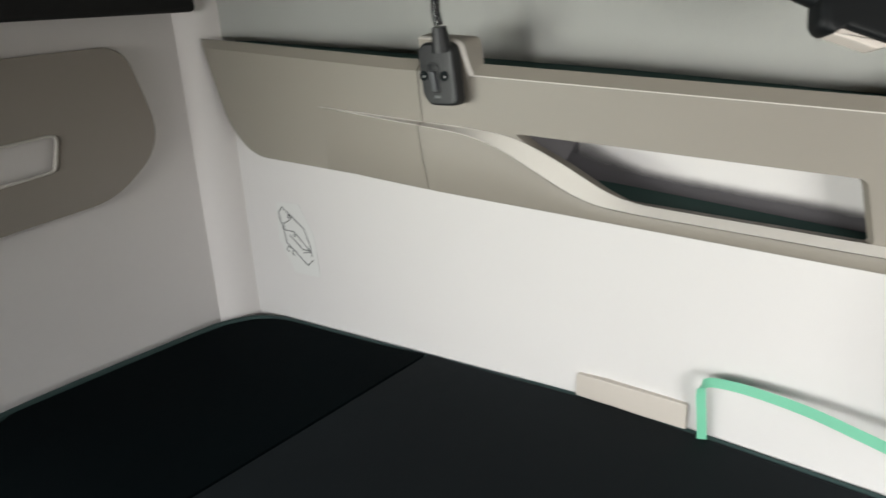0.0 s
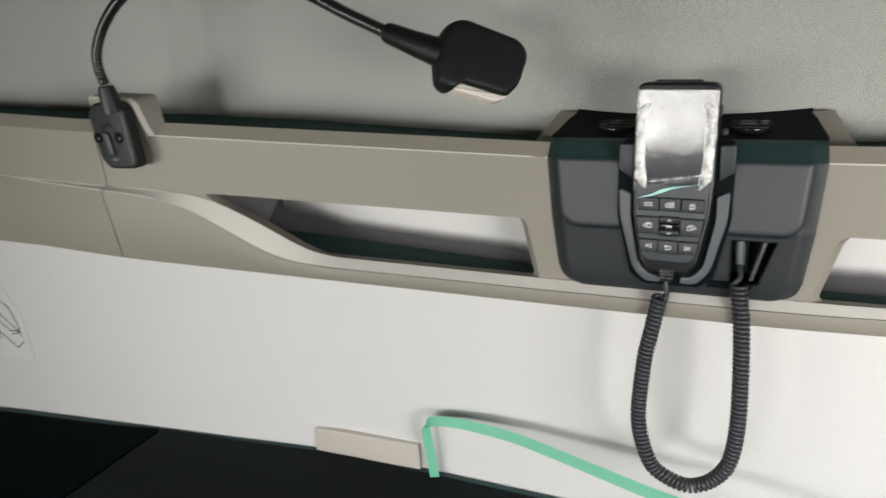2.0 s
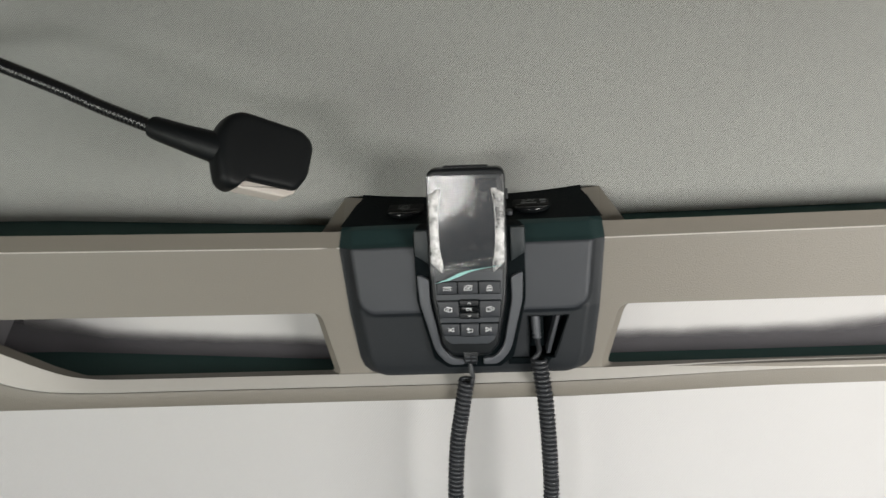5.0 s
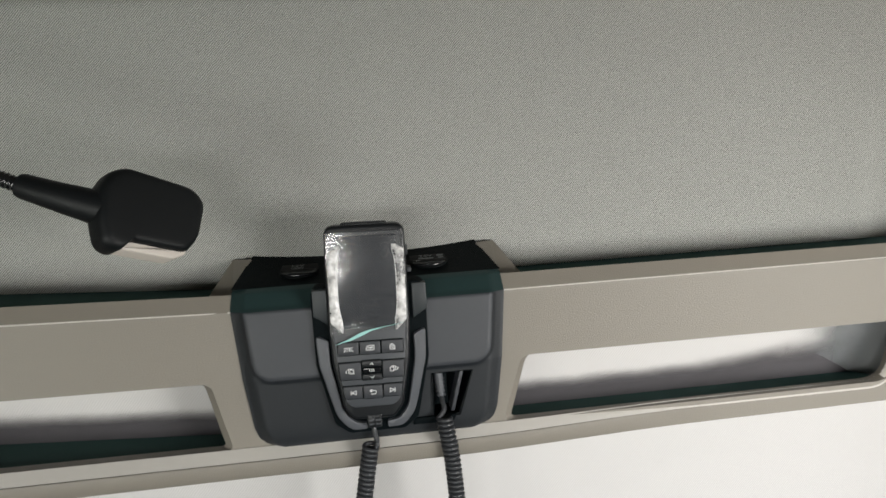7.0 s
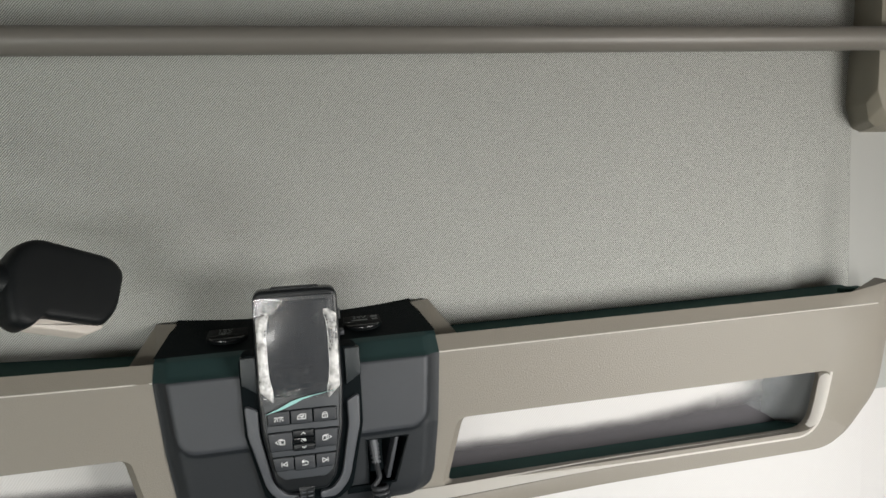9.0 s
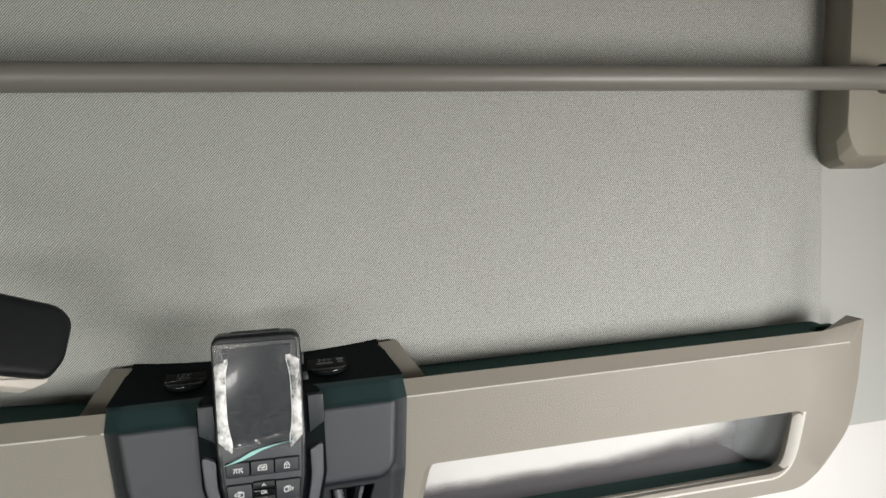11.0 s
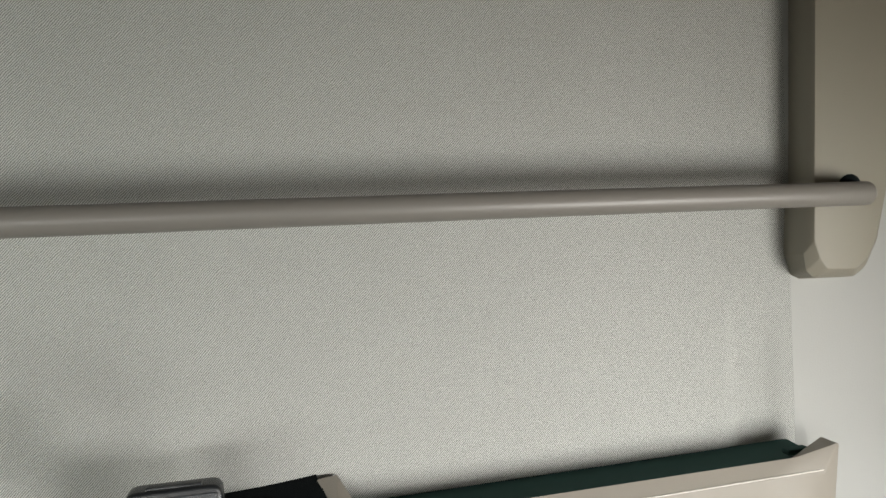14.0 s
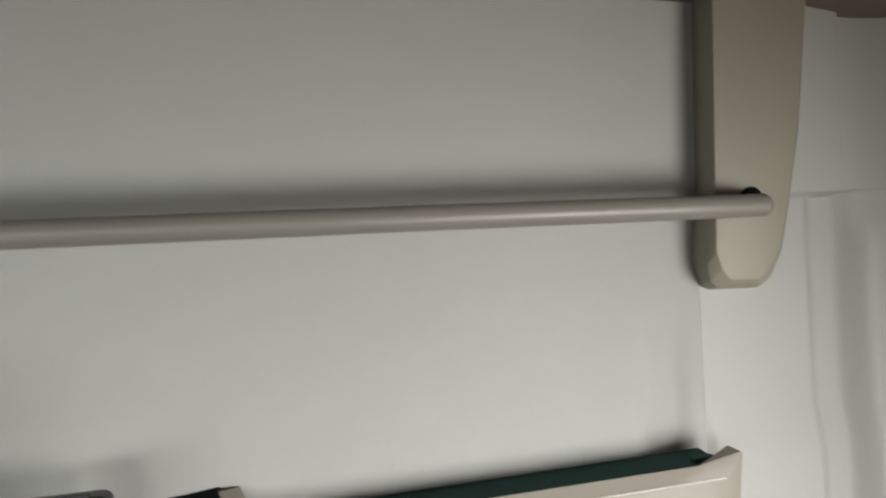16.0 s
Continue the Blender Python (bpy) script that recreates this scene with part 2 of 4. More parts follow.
def corner_upper(u, v):
    x = 0.5902 + (RIGHT - 0.5902) * u
    z = upper_foot(x) + (ROOF - upper_foot(x)) * v ** 1.2
    return x, corner_y(x, z), z


def corner_y(x, z):
    above = smooth01(1.5715, 1.5735, z)
    step = 0.006 * above * smooth01(0.64, 0.66, x) + 0.010 * above * channel(x, 0.690, 0.766, 0.005)
    ridge = 0.007 * math.exp(-((x - 0.789) / 0.010) ** 2) * (1 - smooth01(1.515, 1.545, z))
    return upper_y(x, z) - 0.05 * smooth01(0.765, RIGHT, x) + 0.010 * channel(x, 0.730, 0.772, 0.010) * (1 - above) - step - ridge


def corner_lower(u, v):
    x = 0.6002 + (RIGHT - 0.6002) * u
    z = 0.60 + (upper_foot(x) - 0.60) * v
    return x, corner_y(x, 1.20), z


wall = link("wall_corner_lower", thick(grid(60, 12, corner_lower), 0.02), WHITE)
tagged(wall, "white moulded corner trim above the mattress", "wall", kind="structure")
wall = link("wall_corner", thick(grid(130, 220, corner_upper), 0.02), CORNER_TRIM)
tagged(wall, "pale grey moulded corner trim with a thin seam", "wall", kind="structure")


def plain_wall(name, bm, mat, label):
    return tagged(link(name, bm, mat, smooth=0), label, name.split("_")[0], kind="structure")


def wall_with_opening(name, axis, at, depth, a0, a1, o0, o1, z0, z1, mat, label):
    """A wall across x or along y, pierced by one window."""
    bm = bmesh.new()
    for p0, p1, q0, q1 in ((a0, o0, 0.0, ROOF), (o1, a1, 0.0, ROOF), (o0, o1, 0.0, z0), (o0, o1, z1, ROOF)):
        b = box(at, at + depth, p0, p1, q0, q1) if axis == "y" else box(p0, p1, at, at + depth, q0, q1)
        me = bpy.data.meshes.new("piece")
        b.to_mesh(me)
        b.free()
        bm.from_mesh(me)
        bpy.data.meshes.remove(me)
    plain_wall(name, bm, mat, label)


# openings cut where the unseen window lamps stand
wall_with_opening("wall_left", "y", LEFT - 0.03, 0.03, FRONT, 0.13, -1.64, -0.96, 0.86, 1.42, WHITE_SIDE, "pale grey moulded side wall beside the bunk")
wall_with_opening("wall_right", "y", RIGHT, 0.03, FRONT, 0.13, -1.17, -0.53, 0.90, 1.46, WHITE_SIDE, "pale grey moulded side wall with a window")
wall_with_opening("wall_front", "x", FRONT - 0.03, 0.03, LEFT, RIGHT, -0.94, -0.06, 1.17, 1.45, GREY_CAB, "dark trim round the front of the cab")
# added out of view to stop sky light leaking in behind the lining
plain_wall("wall_rear_shell", box(LEFT - 0.03, RIGHT + 0.03, 0.132, 0.15, 0.0, ROOF), GREY_CAB, "unseen dark sheet added behind the rear lining against stray light")
plain_wall("floor", box(LEFT - 0.03, RIGHT + 0.03, FRONT - 0.03, 0.13, -0.03, 0.0), GREY_CAB, "dark grey cab floor")


def roof(u, v):
    x = LEFT - 0.03 + (RIGHT - LEFT + 0.06) * u
    return x, 0.13 + (FRONT - 0.16) * v, 1.790 - 0.026 * (x + 0.13) ** 2 - 0.016 * smooth01(0.70, 0.86, x)


tagged(link("ceiling", thick(grid(60, 12, roof), 0.03), CEIL), "dull brown cloth roof lining", "ceiling", kind="structure")


# ---- bunk ----
def bunk():
    base = thing("bunk_base", "dark plinth that carries the mattress", "bunk", (0, 0, 0))
    part("plinth", box(LEFT + 0.005, RIGHT - 0.005, -0.52, -0.10, 0.0, 0.77, 0.01), GREY_CAB, base)
    bed = thing("mattress", "black two-part cloth mattress with dark green piping against the rear wall", "mattress", (0, 0, 0.772))
    rear = [(x, back(x) - 0.004) for x in (RIGHT - 0.17, 0.5, 0.2, -0.1, -0.42, -0.60, SPLIT)]
    right = [(RIGHT - 0.012, -0.55), (RIGHT - 0.012, -0.05), *rear, (SPLIT, -0.20), (SPLIT, -0.40), (SPLIT, -0.55)]
    left = [(SPLIT - 0.002, -0.55), (SPLIT - 0.002, -0.40), (SPLIT - 0.002, -0.20), *[(x, back(x) - 0.004) for x in (SPLIT - 0.002, -0.80, -0.9, -1.0)], (-1.035, -0.024), (-1.068, -0.050),
            (-1.090, -0.095), (LEFT + 0.028, -0.16), (LEFT + 0.028, -0.46), (-1.06, -0.525), (-0.98, -0.55)]
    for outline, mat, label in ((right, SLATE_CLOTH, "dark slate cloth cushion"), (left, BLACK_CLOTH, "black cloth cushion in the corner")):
        bm = bmesh.new()
        n = len(outline)
        cx, cy = sum(p[0] for p in outline) / n, sum(p[1] for p in outline) / n
        rings = []
        for z, inset in [(0.0, 0.012), (0.01, 0.002), (0.100, 0.0), (0.112, 0.003), (0.1165, 0.008), (0.118, 0.016)]:
            ring = []
            for x, y in outline:
                d = Vector((cx - x, cy - y)).normalized() * (inset * (0.12 if abs(x - SPLIT) < 0.004 else 1.0))
                ring.append(bm.verts.new((x + d.x, y + d.y, z)))
            rings.append(ring)
        for a, b in zip(rings, rings[1:]):
            for i in range(n):
                bm.faces.new((a[i], a[(i + 1) % n], b[(i + 1) % n], b[i]))
        bm.faces.new(rings[-1])
        bm.faces.new(rings[0][::-1])
        bmesh.ops.recalc_face_normals(bm, faces=bm.faces[:])
        part("cushion", bm, mat, bed, label, smooth=50)
    for pipe in ([(x, y - 0.002, 0.112) for x, y in right[2:9]], [(x, y - 0.002, 0.112) for x, y in left[3:]]):
        part("piping", sweep(spline(pipe, 5), [0.0060 + 0.0030 * smooth01(-1.02, -1.09, p.x) for p in spline(pipe, 5)], 8), PIPING, bed, "dark green piping along the edge")
    return bed


SPLIT = -0.712
PIPING = material("dark_green_piping", (0.022, 0.050, 0.048), 0.7, vary=0.1, scale=20)
bunk()


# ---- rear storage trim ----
def shade_felt(name, colour, start):
    """Grey felt that fades out along its V coordinate: pocket shade put into the material."""
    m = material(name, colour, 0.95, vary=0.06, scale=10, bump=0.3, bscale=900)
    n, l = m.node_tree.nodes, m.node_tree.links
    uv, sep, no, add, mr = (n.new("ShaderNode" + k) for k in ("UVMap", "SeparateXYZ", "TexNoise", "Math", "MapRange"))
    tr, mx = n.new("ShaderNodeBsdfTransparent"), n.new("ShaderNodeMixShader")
    uv.uv_map = "shade_fade"
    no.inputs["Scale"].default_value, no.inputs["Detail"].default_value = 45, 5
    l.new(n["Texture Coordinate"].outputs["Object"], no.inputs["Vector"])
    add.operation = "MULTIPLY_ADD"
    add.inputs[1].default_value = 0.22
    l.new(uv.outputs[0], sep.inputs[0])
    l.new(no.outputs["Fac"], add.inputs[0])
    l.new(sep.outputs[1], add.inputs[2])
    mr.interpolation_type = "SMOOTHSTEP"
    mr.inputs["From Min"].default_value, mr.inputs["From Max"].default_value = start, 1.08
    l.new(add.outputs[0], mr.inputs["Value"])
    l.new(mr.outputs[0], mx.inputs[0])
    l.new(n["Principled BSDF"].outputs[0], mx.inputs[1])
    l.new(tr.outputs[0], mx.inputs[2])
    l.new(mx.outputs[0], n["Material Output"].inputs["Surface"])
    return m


# soft shade inside the pockets, painted as fading grey
SHADE_FELT = shade_felt("grey_shade_felt", (0.095, 0.089, 0.096), 0.30)
SHADE_FELT_PALE = shade_felt("pale_shade_felt", (0.33, 0.345, 0.355), 0.35)


def fading(nx, nz, place, across=False):
    """A sheet like grid(), with a UV map whose V runs up the sheet, or across it."""
    bm = grid(nx, nz, place)
    layer = bm.loops.layers.uv.new("shade_fade")
    bm.verts.index_update()
    for f in bm.faces:
        for loop in f.loops:
            k = loop.vert.index
            u, v = k % (nx + 1) / nx, k // (nx + 1) / nz
            loop[layer].uv = (v, u) if across else (u, v)
    return bm


def plate(outer, rim, holes, mat_depth=0.012, rim_y=0.0095):
    """A trim plate in y = 0: outline `outer`, sloping back to the outline `rim`, with through holes."""
    bm = bmesh.new()

    def ring(pts, y):
        vs = [bm.verts.new((x, y, z)) for x, z in pts]
        return vs, [bm.edges.new((vs[i], vs[(i + 1) % len(vs)])) for i in range(len(vs))]

    vo, eo = ring(outer, 0.0)
    wide = []
    for h in holes:
        a, b = min(p[0] for p in h), max(p[0] for p in h)
        wide.append([((a + b) / 2 + (x - (a + b) / 2) * (1 + 0.014 / (b - a)), z) for x, z in h])
    hs = [ring(h, 0.0) for h in wide]
    bmesh.ops.triangle_fill(bm, use_beauty=True, use_dissolve=False, edges=eo + [e for _, es in hs for e in es])
    vr = [bm.verts.new((x, rim_y, z)) for x, z in rim]
    vb = [bm.verts.new((x, rim_y + 0.02, z - 0.014 * smooth01(1.28, 1.31, z) * (1 - smooth01(0.54, 0.575, x)))) for x, z in rim]
    n = len(vo)
    for i in range(n):
        j = (i + 1) % n
        bm.faces.new((vo[i], vo[j], vr[j], vr[i]))
        bm.faces.new((vr[i], vr[j], vb[j], vb[i]))
    for (vs, _), pts in zip(hs, holes):
        m = [[bm.verts.new((x, d, z)) for x, z in pts] for d in (0.0065, mat_depth)]
        for a, b in ((vs, m[0]), (m[0], m[1])):
            for i in range(len(vs)):
                j = (i + 1) % len(vs)
                bm.faces.new((a[i], a[j], b[j], b[i]))
    bmesh.ops.recalc_face_normals(bm, faces=bm.faces[:])
    return bm


def fine(points, most=0.03):
    """The same closed outline with its long sides cut into short ones."""
    out = []
    for i, p in enumerate(points):
        q = points[(i + 1) % len(points)]
        k = max(1, int(math.dist(p, q) / most))
        out += [(p[0] + (q[0] - p[0]) * s / k, p[1] + (q[1] - p[1]) * s / k) for s in range(k)]
    return out


UP_X = [-0.82, -0.622, -0.56, -0.50, -0.467, -0.425, -0.385, -0.36, -0.33, 0.50]
UP_Z = [1.253, 1.249, 1.249, 1.246, 1.236, 1.218, 1.198, 1.191, 1.190, 1.190]
LO_X = [-0.82, -0.622, -0.58, -0.542, -0.50, -0.474, -0.42, -0.40, -0.37, -0.34, 0.12, 0.30, 0.50]
LO_Z = [1.2523, 1.2468, 1.2458, 1.2425, 1.230, 1.2165, 1.1915, 1.1852, 1.1822, 1.1815, 1.1822, 1.1836, 1.1836]


def level(x, xs, zs):
    return sum(float(np.interp(x + d, xs, zs)) for d in (-0.018, -0.009, 0, 0.009, 0.018)) / 5


def proud(x):
    return 0.012 * smooth01(-0.84, -0.55, x) * (1 - smooth01(0.06, 0.30, x))


def foot(x):
    """Height of the lower edge of the trim."""
    return float(np.interp(x, [-1.0, -0.95, -0.78, -0.55, 0.085, 0.515, 0.54], [1.170, 1.1640, 1.1652, 1.1662, 1.1669, 1.1699, 1.182]))


def rail_strip(x0, x1, rows):
    n = max(2, int((x1 - x0) / 0.008))

    def place(u, v):
        x, y, z = rows[round(v * (len(rows) - 1))](x0 + (x1 - x0) * u)
        return x - 0.168 * (z - 1.215) * smooth01(-0.72, -0.62, x) * (1 - smooth01(-0.612, -0.50, x)), y, z

    return bend(grid(n, len(rows) - 1, place))


def storage_trim():
    t = thing("storage_trim", "beige grained plastic rear trim with two open pockets", "storage panel", (0, 0, 0))
    # right-hand wing
    slot = rounded([(0.137, 1.250), (0.502, 1.249), (0.4875, 1.190), (0.119, 1.189)], [0.013, 0.008, 0.024, 0.006])
    outer = fine(rounded([(0.085, 1.311), (0.5635, 1.3095), (0.549, 1.220), (0.515, 1.170), (0.085, 1.167)], [0, 0.003, 0.06, 0.05, 0]))

    def rim_of(pts, top, end, low, x_end):
        out = []
        for x, z in pts:
            dz = top * smooth01(1.28, 1.305, z) + 0.008 * smooth01(0.544, 0.563, x) * smooth01(1.28, 1.305, z) - low * (1 - smooth01(1.167, 1.20, z))
            dz -= 0.007 * smooth01(0.468, 0.530, x) * (1 - smooth01(1.175, 1.225, z))
            dx = end * (smooth01(abs(x_end) - 0.060, abs(x_end), abs(x)) if x * x_end > 0 else 0)
            out.append((x + dx, z + dz))
        return out

    part("right_wing", bend(plate(outer, rim_of(outer, 0.0130, 0.0235, 0.001, 0.560), [slot])), BEIGE, t)
    # bevel along the foot of the pocket and up its end, brightness painted pale
    inner = rounded([(0.330, 1.190), (0.4875, 1.190), (0.502, 1.2490)], [0, 0.024, 0], 10)[1:-1]
    inner = [(0.300 + 0.012 * k, 1.190) for k in range(14)] + [p for p in inner if p[0] > 0.462] + [(0.4935 + 0.0017 * k, 1.214 + 0.007 * k) for k in range(6)]
    bm = bmesh.new()
    rim = []
    for i, p in enumerate(inner):
        q, o = inner[min(i + 1, len(inner) - 1)], inner[max(i - 1, 0)]
        n = Vector((q[1] - o[1], o[0] - q[0])).normalized()
        w = 0.0060 + 0.0022 * smooth01(1.19, 1.22, p[1])
        rim.append([bm.verts.new((p[0] + n.x * w * f, y - f * proud(p[0]), p[1] + n.y * w * f)) for f, y in ((1.10, 0.0004), (1.0, -0.0010), (0.45, 0.0012), (0.0, 0.0066))])
    for p, q in zip(rim, rim[1:]):
        for k in range(3):
            bm.faces.new((p[k], q[k], q[k + 1], p[k + 1]))
    bmesh.ops.recalc_face_normals(bm, faces=bm.faces[:])
    part("slot_rim", bend(bm), LIP, t, "bevel round the pocket end, painted pale as if lit", 60)
    # left-hand wing, up to the seam
    slot = rounded([(-0.490, 1.2495), (-0.146, 1.250), (-0.133, 1.189), (-0.362, 1.189), (-0.388, 1.199), (-0.430, 1.2205), (-0.468, 1.2365)],
                   [0.002, 0.010, 0.005, 0.03, 0.02, 0.02, 0.01])
    outer = fine([(-0.6250, 1.311), (-0.085, 1.311), (-0.085, 1.167), (-0.6065, 1.166), (-0.6200, 1.2465)])
    part("left_wing", bend(plate(outer, rim_of(outer, 0.0130, 0, 0.001, -9), [slot])), BEIGE, t)
    # closed end beyond the seam
    outer = fine(rounded([(-1.064, 1.3235), (-0.66, 1.3110), (-0.6263, 1.311), (-0.6213, 1.2465), (-0.6078, 1.166), (-0.97, 1.163), (-1.022, 1.205)], [0.004, 0, 0, 0, 0, 0.10, 0.10]))
    part("end_panel", bend(plate(outer, rim_of(outer, 0.0130, -0.016, 0.001, -1.06), [])), BEIGE, t)
    # proud lower rail and its ledge, pale to paint the light on it
    def flat(x):
        return smooth01(0.10, 0.295, x)

    for name, x0, x1 in (("end_rail", -0.80, -0.6163), ("lower_rail", -0.6151, 0.312)):
        part(name, rail_strip(x0, x1, [lambda x: (x, -proud(x) - 0.0005 + 0.0002 * flat(x), level(x, LO_X, LO_Z)), lambda x: (x, -proud(x) - 0.0010 + 0.0007 * flat(x), level(x, LO_X, LO_Z) - 0.002),
                                       lambda x: (x, -proud(x) - 0.0006 + 0.0003 * flat(x), foot(x) + 0.003), lambda x: (x, -proud(x) + 0.0015 * (1 - flat(x)), foot(x)), lambda x: (x, 0.03, foot(x) - 0.001)]), BEIGE, t)
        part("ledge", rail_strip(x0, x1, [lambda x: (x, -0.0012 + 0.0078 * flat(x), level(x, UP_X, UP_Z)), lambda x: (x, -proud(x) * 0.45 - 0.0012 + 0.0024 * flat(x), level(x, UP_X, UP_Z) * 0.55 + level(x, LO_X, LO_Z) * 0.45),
                                          lambda x: (x, -proud(x) - 0.0002 - 0.0008 * flat(x), level(x, LO_X, LO_Z) + 0.0006)]), LIP, t, "ledge painted pale as if lit")
    # pocket floors and the dark gap above
    for x0, x1, end in ((-0.495, -0.10, 0), (0.09, 0.503, 1)):
        def bed(u, v, x0=x0, x1=x1):
            x = x0 + (x1 - x0) * u
            y0, y1 = wing(x) + 0.006, back(x) - 0.001
            return x, y0 + (y1 - y0) * v, 1.1850 + rise(x)

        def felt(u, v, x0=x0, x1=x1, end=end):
            """Grey sheet from the pocket floor up the rear lining; its fade is painted shade."""
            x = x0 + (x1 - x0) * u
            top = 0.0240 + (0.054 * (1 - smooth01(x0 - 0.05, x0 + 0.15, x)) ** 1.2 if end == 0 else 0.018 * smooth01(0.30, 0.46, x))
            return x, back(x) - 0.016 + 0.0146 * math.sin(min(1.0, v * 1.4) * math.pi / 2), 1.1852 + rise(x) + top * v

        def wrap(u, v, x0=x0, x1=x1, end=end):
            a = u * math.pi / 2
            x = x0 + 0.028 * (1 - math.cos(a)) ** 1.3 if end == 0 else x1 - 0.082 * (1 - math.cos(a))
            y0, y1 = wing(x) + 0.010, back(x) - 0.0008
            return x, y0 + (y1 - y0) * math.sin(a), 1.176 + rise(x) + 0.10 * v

        part("pocket_floor", grid(40, 8, bed), LINER, t, "dark teal pocket floor", 60)
        part("pocket_shade", fading(60, 12, felt), SHADE_FELT, t, "grey sheet at the back of the pocket, painted shade that fades upward", 60)
        # the right-hand end carries the same painted shade
        part("pocket_end", fading(24, 4, wrap, True), SHADE_FELT_PALE if end else FELT_MID, t, "curved grey pocket end; the right one fades as painted shade", 60)

    def gap(u, v):
        x = -1.06 + 1.64 * u
        y0, y1 = wing(x) + 0.0085, back(x) + 0.013
        return x, y0 + (y1 - y0) * v, 1.3100 + rise(x) + lift(x) + 0.0065 * v

    # dark sheet that paints the shade in the gap
    part("gap_shade", grid(80, 5, gap), LINER, t, "dark teal sheet painted as shade behind the trim", 60)
    # highlight on the edge below the chamfer, built as a thin pale strip
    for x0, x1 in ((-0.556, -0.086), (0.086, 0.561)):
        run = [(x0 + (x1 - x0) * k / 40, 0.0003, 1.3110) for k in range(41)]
        part("edge_line", bend(sweep(run, 0.0007, 6)), LIP, t, "thin pale line painted as an edge highlight")
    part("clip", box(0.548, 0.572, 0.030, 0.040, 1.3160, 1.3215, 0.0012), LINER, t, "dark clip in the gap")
    # painted highlights along both edges of the ledge
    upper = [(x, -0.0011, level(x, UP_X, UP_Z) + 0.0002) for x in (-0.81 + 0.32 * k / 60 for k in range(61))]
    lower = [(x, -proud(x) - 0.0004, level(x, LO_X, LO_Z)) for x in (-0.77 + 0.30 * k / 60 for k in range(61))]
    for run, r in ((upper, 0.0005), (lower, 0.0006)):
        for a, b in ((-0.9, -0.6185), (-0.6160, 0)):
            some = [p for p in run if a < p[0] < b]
            part("edge_line", bend(sweep(some, [r * max(0.05, min(1.0, (p[0] + 0.83) / 0.10, (run[-1][0] - p[0]) / 0.09)) for p in some], 6)), LIP, t, "thin pale line painted as an edge highlight")
    # raised foot behind the reading lamp
    front = [(-0.613, 1.3495), (-0.572, 1.3495), (-0.5625, 1.3480), (-0.5575, 1.3430), (-0.5545, 1.3300), (-0.5525, 1.3180), (-0.5505, 1.3105)]
    bevel = [(-0.613, 1.3525), (-0.571, 1.3525), (-0.5595, 1.3505), (-0.5535, 1.3445), (-0.5505, 1.3315), (-0.5485, 1.3190), (-0.5460, 1.3105)]
    rear = [(-0.613, 1.3545), (-0.565, 1.3545), (-0.549, 1.3540), (-0.5445, 1.3500), (-0.5425, 1.3380), (-0.5410, 1.3260), (-0.5395, 1.3200)]
    front, bevel, rear = ([tuple(p) for p in spline([(x, 0, z) for x, z in run], 4)] for run in (front, bevel, rear))

    def rows_of(*runs):
        bm = bmesh.new()
        vs = [[bm.verts.new(p) for p in run] for run in runs]
        for p, q in zip(vs, vs[1:]):
            for i in range(len(p) - 1):
                bm.faces.new((p[i], p[i + 1], q[i + 1], q[i]))
        bmesh.ops.recalc_face_normals(bm, faces=bm.faces[:])
        return bend(bm)

    def stand(z):
        return -0.0095 * smooth01(1.296, 1.345, z) - 0.0006

    face = [(x, stand(z), z) for x, _, z in front]
    edge = [(x, stand(z) + 0.0042, z) for x, _, z in bevel]
    foot_part = part("lamp_foot", rows_of([(x, 0.0004, 1.296) for x, _, _ in face], face), BEIGE, t, "raised foot behind the lamp", 50)
    # bevel in a paler beige, as if it caught the light
    part("foot_bevel", rows_of(face, [(p[0] * 0.4 + q[0] * 0.6, p[1] * 0.7 + q[1] * 0.3, p[2] * 0.4 + q[2] * 0.6) for p, q in zip(face, edge)], edge), RIM, foot_part, "rounded edge of the foot, painted pale as if lit", 60)
    part("foot_side", rows_of(edge, [(x, 0.0125, z) for x, _, z in rear], [(x - 0.004, 0.0150, z - 0.004) for x, _, z in rear], [(x - 0.004, 0.0150, 1.30) for x, _, z in rear]), BEIGE, foot_part, "", 40)
    return t


storage_trim()


# ---- side wall pocket and overhead pad ----
def side_pocket():
    t = thing("side_pocket_panel", "taupe plastic pocket panel on the side wall", "storage panel", (0, 0, 0))
    outer = rounded([(-1.0, 1.355), (-0.180, 1.376), (-0.140, 1.220), (-0.235, 1.150), (-1.0, 1.09)], [0.0, 0.05, 0.12, 0.14, 0], 12)
    slot = rounded([(-0.85, 1.225), (-0.300, 1.263), (-0.314, 1.212), (-0.85, 1.16)], [0.01, 0.010, 0.010, 0.01])
    bm = plate(fine(outer), [(a + (0.006 if a > -0.9 else 0), b) for a, b in fine(outer)], [slot], 0.010, 0.010)
    for v in bm.verts:
        v.co = Vector((LEFT + 0.0135 - v.co.y * 0.9 if v.co.y < 0.02 else LEFT + 0.001, v.co.x, v.co.z))
    bmesh.ops.recalc_face_normals(bm, faces=bm.faces[:])
    part("panel", bm, TAUPE, t)
    ring = [(LEFT + 0.0142, y, z) for y, z in slot]
    part("slot_rim", sweep([*ring, ring[0]], 0.0022, 6, cap=False), LIP, t, "pale rim round the pocket opening")
    return t


side_pocket()
pad = thing("overhead_pad", "black padded edge of the overhead locker", "padding", (LEFT, -0.5, 1.41))
part("pad", box(0.001, 0.040, -0.85, 0.44, 0.008, 0.30, 0.008, 3), BLACK_PAD, pad)


